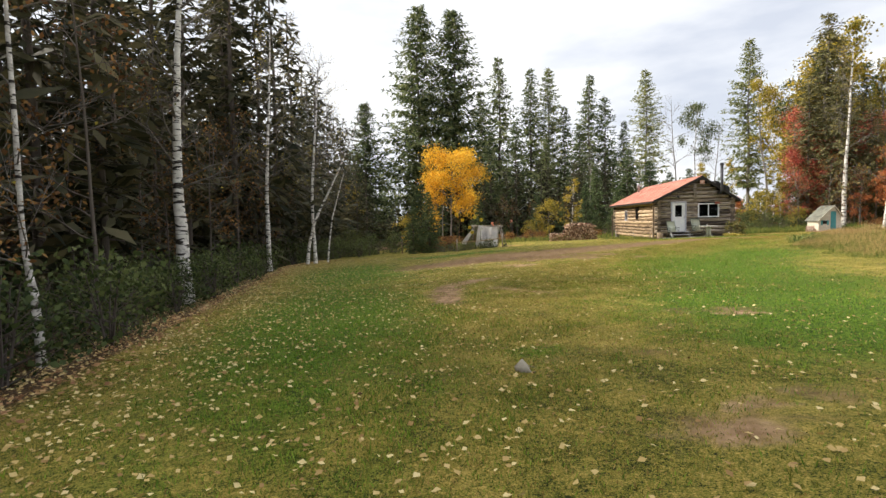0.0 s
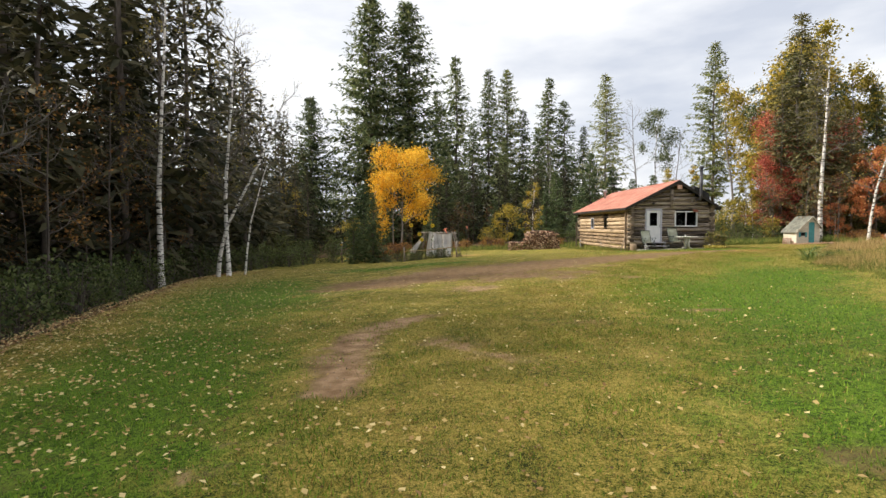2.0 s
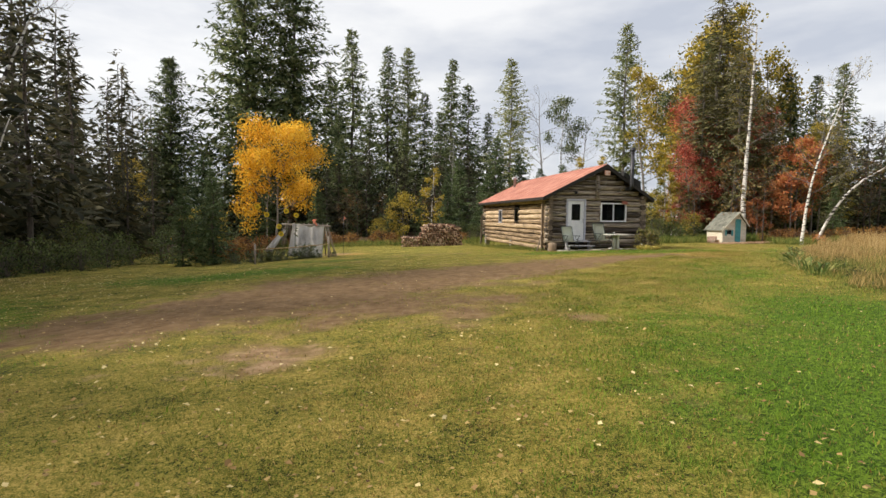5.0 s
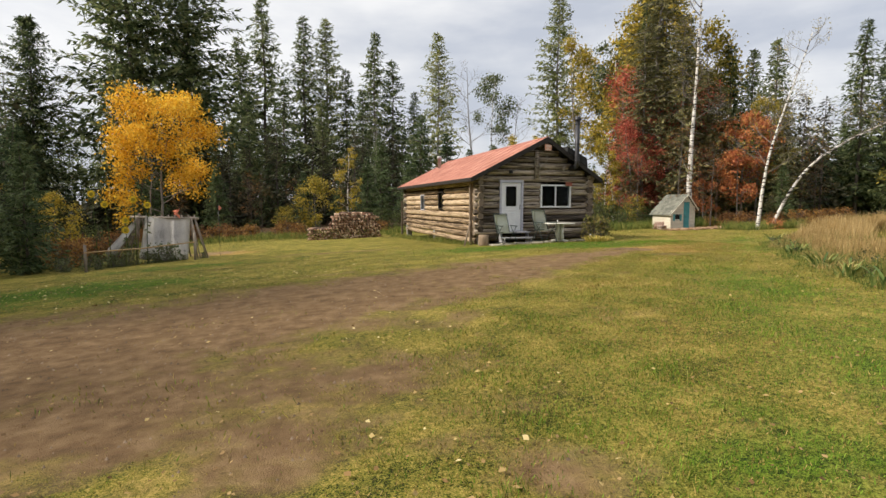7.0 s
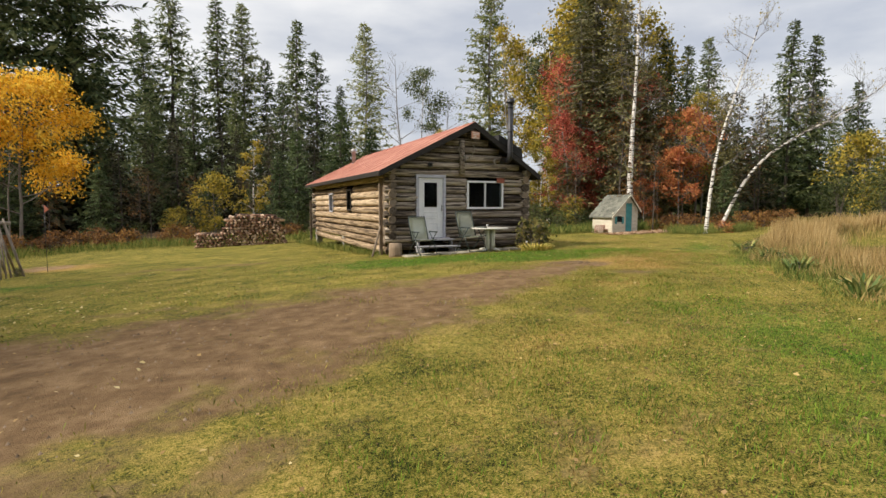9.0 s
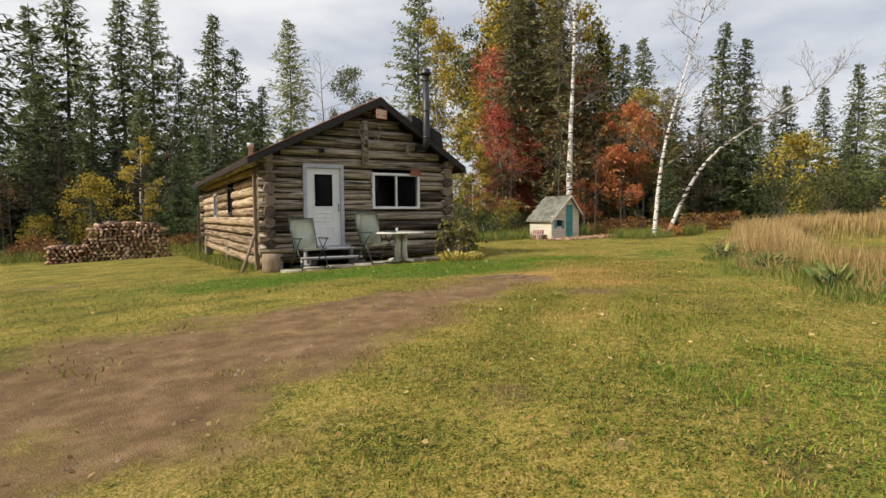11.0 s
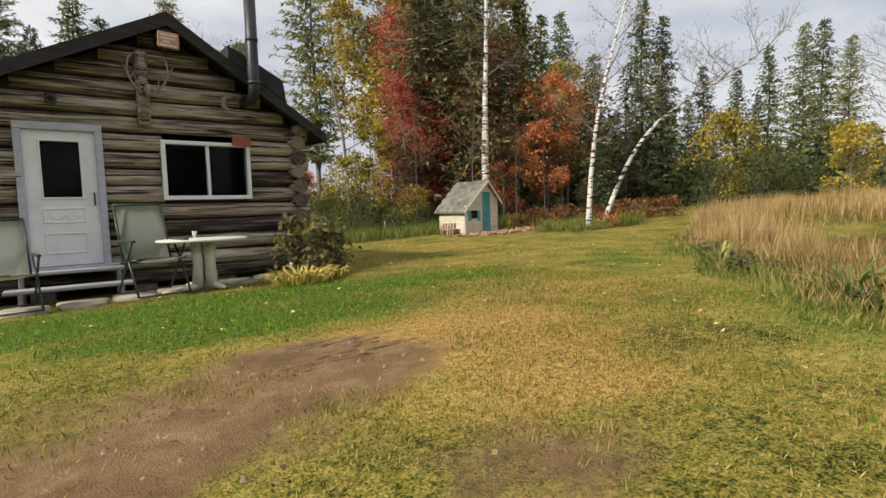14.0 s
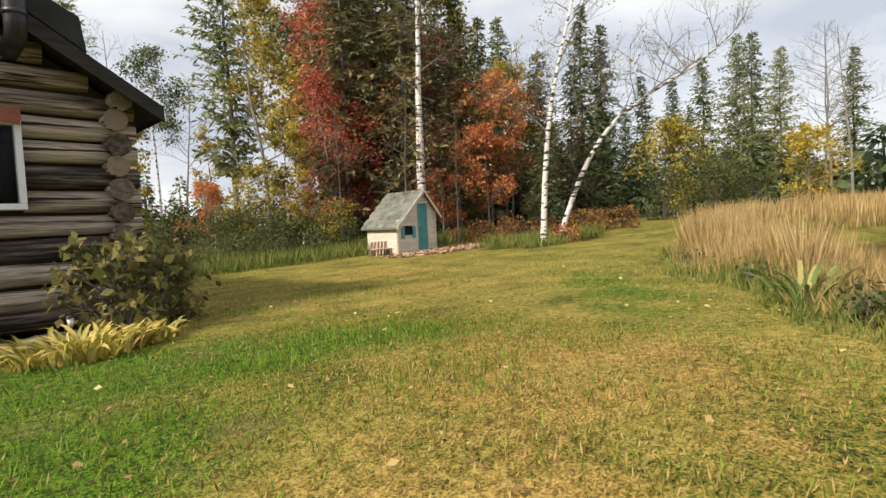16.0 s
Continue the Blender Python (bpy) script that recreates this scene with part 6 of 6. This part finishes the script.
MEADOW = ((13.2, 8.0), (13.3, 14.5), (13.9, 20.5), (15.2, 23.8), (16.7, 26.0), (17.8, 27.9), (19.5, 29.7), (21.4, 31.6), (23.6, 33.3), (26.2, 34.7), (31.0, 35.7), (38.0, 36.6), (48.0, 38.0))


def meadow_side(x, y):
    """How far to the right of the mown edge a place lies."""
    return x - np.interp(y, [p[1] for p in MEADOW], [p[0] for p in MEADOW])


def patches(x, y, scale, seed):
    return np.array([noise.noise(Vector((a * scale + seed, b * scale, seed * 1.7))) for a, b in zip(x.tolist(), y.tolist())])


def lawn(n, seed, x0, x1, y0, y1, inner, reach, length, width, mats, label):
    """Blades of mown grass, thickest along the walk; green, lush and dry ones are three sheets."""
    rng = np.random.default_rng(seed)
    x, y = rng.uniform(x0, x1, n), rng.uniform(y0, y1, n)
    d = walk_distance(x, y)
    keep_it = (rng.uniform(0, 1, n) < np.exp(-(d / reach) ** 2)) & (d > inner * rng.uniform(0.6, 1.2, n))
    keep_it &= (meadow_side(x, y) < 0.2) & (x > wood_edge(y) + 0.1) & ~((x > 12.4) & (x < 18) & (y > 36.6))
    x, y = x[keep_it], y[keep_it]
    rough = patches(x, y, 1.6, seed)
    tufts = patches(x, y, 0.9, seed + 5)
    keep_it = rng.uniform(0, 1, len(x)) > np.clip((dirt_at(x, y) + 0.6 * rough - 0.9 * np.clip(tufts, 0, 1) - 0.22) * 2.4, 0, 0.985)
    x, y, rough = x[keep_it], y[keep_it], rough[keep_it]
    kind = rng.uniform(0, 1, len(x))
    dry = straw_at(x, y) + 0.6 * rough + 0.26
    wet = lush_and_shade_at(x, y) - 0.2 * rough
    which = np.where(kind < dry * 0.8, 2, np.where(kind < dry * 0.8 + wet * 0.9, 1, 0))
    for k, (mat, kindname, tall) in enumerate(mats):
        m = which == k
        c = np.stack((x[m], y[m], land(x[m], y[m]) - 0.004), axis=1)
        s = m.sum()
        a = rng.uniform(0, 2 * math.pi, s)
        d = np.stack((np.cos(a), np.sin(a), rng.uniform(0.5, 2.4, s) * tall), axis=1)
        ln = length * tall * rng.uniform(0.5, 1.3, s) * (1 + 0.6 * (rough[m] < -0.2))
        b = Build()
        b.leaves(c, d, unit(rng, s) * 0.4 + np.array((0, 0, 1.0)), ln, width * rng.uniform(0.6, 1.3, s))
        tagged(new(kindname, b.mesh(kindname, mat)), label[k], "grass", kind="stuff")


GREEN_BLADE = leafy("grass_blades", (0.07, 0.088, 0.011), (0.195, 0.19, 0.027), (0.38, 0.31, 0.07), thin=0.35)
LUSH_BLADE = leafy("lush_blades", (0.036, 0.09, 0.008), (0.115, 0.22, 0.018), (0.24, 0.36, 0.04), thin=0.35)
DRY_BLADE = leafy("dry_blades", (0.19, 0.125, 0.035), (0.37, 0.255, 0.08), (0.50, 0.37, 0.14), thin=0.3)
KINDS = ((GREEN_BLADE, "lawn_grass", 1.0), (LUSH_BLADE, "lush_grass", 1.35), (DRY_BLADE, "dry_grass", 1.0))
lawn(1350000, 101, -2, 20, -1, 35, 0.0, 2.4, 0.034, 0.0068, KINDS, ("short mown green grass blades", "lush longer green grass", "dry straw coloured grass blades"))
lawn(400000, 102, -12, 27, -2, 45, 3.0, 8.5, 0.042, 0.010, KINDS, ("mown green grass further off", "lush green grass further off", "dry grass further off"))


def fallen(n, seed, x0, x1, y0, y1, chance, size, label, mat=None):
    rng = np.random.default_rng(seed)
    x, y = rng.uniform(x0, x1, n), rng.uniform(y0, y1, n)
    m = rng.uniform(0, 1, n) < chance(x, y)
    x, y = x[m], y[m]
    s = len(x)
    a = rng.uniform(0, 2 * math.pi, s)
    b = Build()
    k = size * rng.uniform(0.55, 1.3, s)
    b.leaves(np.stack((x, y, land(x, y) + rng.uniform(0.022, 0.06, s)), axis=1), np.stack((np.cos(a), np.sin(a), rng.uniform(-0.25, 0.45, s)), axis=1), np.stack((rng.normal(0, 0.4, s), rng.normal(0, 0.4, s), np.ones(s)), axis=1), k, k * 0.78)
    tagged(new("fallen_leaves", b.mesh("fallen_leaves", mat or LITTER)), label, "leaves", kind="stuff")


fallen(115000, 111, -13, 8, -4, 34, lambda x, y: np.where(x > wood_edge(y) - 2.0, np.clip(0.8 * np.exp(-np.maximum(x - wood_edge(y) - 0.4, 0) / 2.6) + 0.05, 0, 1) * np.where(dirt_at(x, y) > 0.5, 0.25, 1.0), 0.25), 0.054, "yellow and tan fallen leaves on the lawn by the woods")
fallen(42000, 112, 3, 24, 8, 44, lambda x, y: np.where((meadow_side(x, y) < 0) & (dirt_at(x, y) < 0.4), 0.06, 0.0), 0.042, "scattered pale fallen leaves on the lawn")
fallen(90000, 115, 0, 21, 2, 36, lambda x, y: np.where((meadow_side(x, y) < 0) & (x > wood_edge(y) + 1.0), 0.10, 0.0), 0.034, "brown scraps of dead leaf and straw in the turf", leafy("leaf_scraps", (0.09, 0.05, 0.02), (0.22, 0.13, 0.05), (0.40, 0.27, 0.12), thin=0.1))
fallen(5200, 113, 25.4, 31, 41, 43.2, lambda x, y: np.exp(-((y - 42.3) / 0.7) ** 2), 0.1, "drift of tan fallen leaves before the playhouse", leafy("tan_leaves", (0.26, 0.15, 0.09), (0.46, 0.30, 0.19), (0.60, 0.44, 0.30), thin=0.1))
fallen(20000, 114, -13, -1.5, -2, 34, lambda x, y: np.exp(-((x - wood_edge(y) + 0.3) / 0.55) ** 2), 0.08, "band of rusty leaves along the foot of the woods", leafy("russet_leaves", (0.20, 0.10, 0.045), (0.38, 0.21, 0.10), (0.52, 0.33, 0.17), thin=0.1))


def tall_grass(n, seed, area, low, high, width, mat, label, lean=0.35):
    rng = np.random.default_rng(seed)
    x, y = area(rng, n)
    s = len(x)
    rough = patches(x, y, 0.5, seed)
    a = rng.uniform(0, 2 * math.pi, s)
    ln = rng.uniform(low, high, s) * (1 + 0.5 * rough) * np.where(np.abs(meadow_side(x, y) - 2) < 3.5, np.clip(0.42 + 0.42 * meadow_side(x, y), 0.42, 1.0), 1.0)
    b = Build()
    b.leaves(np.stack((x, y, land(x, y) - 0.02), axis=1), np.stack((np.cos(a) * lean * rng.uniform(0, 1, s), np.sin(a) * lean * rng.uniform(0, 1, s), np.ones(s)), axis=1), np.stack((np.cos(a + 1.5), np.sin(a + 1.5), np.zeros(s)), axis=1), ln, width * rng.uniform(0.6, 1.3, s))
    tagged(new("tall_grass", b.mesh("tall_grass", mat)), label, "grass", kind="stuff")


def strip(y0, y1, near, far):
    def area(rng, n):
        y = rng.uniform(y0, y1, n)
        u = rng.uniform(0, 1, n) ** 1.4
        x = np.interp(y, [p[1] for p in MEADOW], [p[0] for p in MEADOW]) + near + (far - near) * u + 0.45 * np.sin(y * 2.3) * np.sin(y * 0.9 + 1.0)
        return x, y
    return area


def bank(x0, x1, y0, y1):
    def area(rng, n):
        x, y = rng.uniform(x0, x1, n), rng.uniform(y0, y1, n)
        m = (((x - 30.2) / 6.6) ** 4 + ((y - 27.5) / 5.6) ** 4 > 1.0) & (meadow_side(x, y) > 0.8)
        return x[m], y[m]
    return area


HAY_GREEN = leafy("green_meadow_grass", (0.07, 0.11, 0.022), (0.165, 0.20, 0.045), (0.32, 0.30, 0.085), thin=0.25)
PLUME = leafy("tawny_plumes", (0.24, 0.16, 0.06), (0.43, 0.30, 0.125), (0.60, 0.45, 0.22), thin=0.3)
tall_grass(20000, 121, strip(6, 37, -0.15, 1.5), 0.10, 0.34, 0.014, HAY_GREEN, "green fringe of long grass along the mown edge", 0.6)
tall_grass(24000, 122, strip(8, 36, 0.3, 4.5), 0.2, 0.46, 0.013, HAY, "tall dry ochre meadow grass beside the lawn", 0.7)
tall_grass(12000, 131, strip(8, 36, 0.2, 4.0), 0.2, 0.42, 0.016, HAY_GREEN, "green blades among the dry meadow grass", 0.7)
tall_grass(9000, 123, strip(26, 36, 0.9, 4.0), 0.28, 0.5, 0.013, PLUME, "tawny grass plumes standing in the meadow", 0.5)
tall_grass(9000, 124, strip(31.5, 36.5, 1.2, 4.5), 0.4, 0.8, 0.014, PLUME, "tall tawny grass on the rise by the pond", 0.4)
tall_grass(22000, 125, bank(22, 50, 12, 36), 0.25, 0.5, 0.03, HAY, "pale reeds round the pond", 0.3)
tall_grass(12000, 126, bank(34, 46, 26, 36.5), 0.45, 0.8, 0.035, PLUME, "tall reeds on the far bank of the pond", 0.15)
tall_grass(9000, 127, lambda rng, n: (rng.uniform(18.5, 31, n), rng.uniform(44.5, 48.5, n)), 0.2, 0.7, 0.03, HAY_GREEN, "rough grass behind the lawn", 0.6)
tall_grass(9000, 128, lambda rng, n: (rng.uniform(-10, 14, n), rng.uniform(52.8, 60, n)), 0.2, 0.6, 0.035, HAY_GREEN, "rough grass behind the wood piles", 0.6)
tall_grass(3500, 129, lambda rng, n: (rng.uniform(27.6, 31.5, n), rng.uniform(38.9, 41.0, n)), 0.2, 0.55, 0.02, HAY_GREEN, "long grass round the birch trunks", 0.5)
tall_grass(1600, 130, lambda rng, n: (lambda y: (rng.uniform(12.0, 12.7, n) - 0.07 * (y - 37.2), y))(rng.uniform(37.4, 51, n)), 0.1, 0.35, 0.02, HAY_GREEN, "grass along the cabin's long wall", 0.5)

stone = thing("flat_stone", 2.9, 3.0, lz(2.9, 3.0), "flat pale stone lying in the lawn", "stone")
sb = Build()
sb.tube([(0, 0, -0.03), (0, 0, 0.022), (0.01, 0, 0.03)], [0.12, 0.13, 0.11], 7, True)
part("stone", sb.mesh("stone", STONE), stone)

meadow_weed = broadleaf("meadow_weed", 0.55, 66, OLIVE, TWIG, 260, 0.07, "leafy weed standing in the long grass", limb=0.16, width=0.5, clear=0.05, stems=5, depth=1, category="weed", group="meadow weeds")
plant(meadow_weed, [(float(np.interp(yy, [p[1] for p in MEADOW], [p[0] for p in MEADOW])) + 0.3 + (i * 17 % 23) / 14.0, yy, 0.4 + (i * 13 % 20) / 45.0) for i, yy in enumerate(np.arange(21.0, 34.5, 0.42).tolist())])


def clods(n, seed):
    """Small stones and clods of earth on the bare drive."""
    rng = np.random.default_rng(seed)
    x, y = rng.uniform(-1, 17, n), rng.uniform(7, 32, n)
    m = dirt_at(x, y) > 0.55
    b = Build()
    for px, py in zip(x[m].tolist(), y[m].tolist()):
        r = float(rng.uniform(0.008, 0.026))
        z = lz(px, py)
        p = [(px + r * float(rng.uniform(0.6, 1.3)) * math.cos(a), py + r * float(rng.uniform(0.6, 1.3)) * math.sin(a)) for a in (0, 1.26, 2.5, 3.77, 5.03)]
        k = len(b.v)
        b.v += [(q[0], q[1], z - 0.01) for q in p] + [(px, py, z + r * 0.9)]
        b.f += [(k + i, k + (i + 1) % 5, k + 5) for i in range(5)]
    tagged(new("clods", b.mesh("clods", surface("earth_clod", ((0.3, (0.10, 0.07, 0.045)), (0.7, (0.30, 0.22, 0.15))), rough=0.95, island=0.4))), "small stones and clods on the bare drive", "stones", kind="stuff")


clods(9000, 141)


def turned_sod():
    """The torn edge where the bare track ends: tread ridges of dark earth and a raised lip of soil."""
    rng = random.Random(77)
    soil = surface("dark_torn_earth", ((0.3, (0.045, 0.03, 0.018)), (0.5, (0.10, 0.066, 0.038)), (0.7, (0.19, 0.125, 0.075))), scale=(9, 9, 9), rough=0.95, bump=0.8, fine=60, vary=0.2)
    t = thing("torn_sod", 15.7, 31.05, lz(15.7, 31.05), "ridges of dark torn earth at the end of the bare track", "earth")
    for i in range(13):
        y = -0.34 + 0.052 * i + rng.uniform(-0.012, 0.012)
        x0, x1 = -0.5 + rng.uniform(-0.3, 0.4), 0.40 + rng.uniform(-0.45, 0.08)
        n = 9
        pts = []
        for k in range(n):
            x = x0 + (x1 - x0) * k / (n - 1)
            yy = y + 0.09 * x + rng.uniform(-0.012, 0.012)
            pts.append((x, yy, lz(15.7 + x, 31.05 + yy) - lz(15.7, 31.05) + rng.uniform(-0.020, -0.008)))
        part("earth_ridge", pipe("earth_ridge", pts, [0.008] + [rng.uniform(0.012, 0.026) for _ in range(n - 2)] + [0.012], soil, 7), t)


turned_sod()
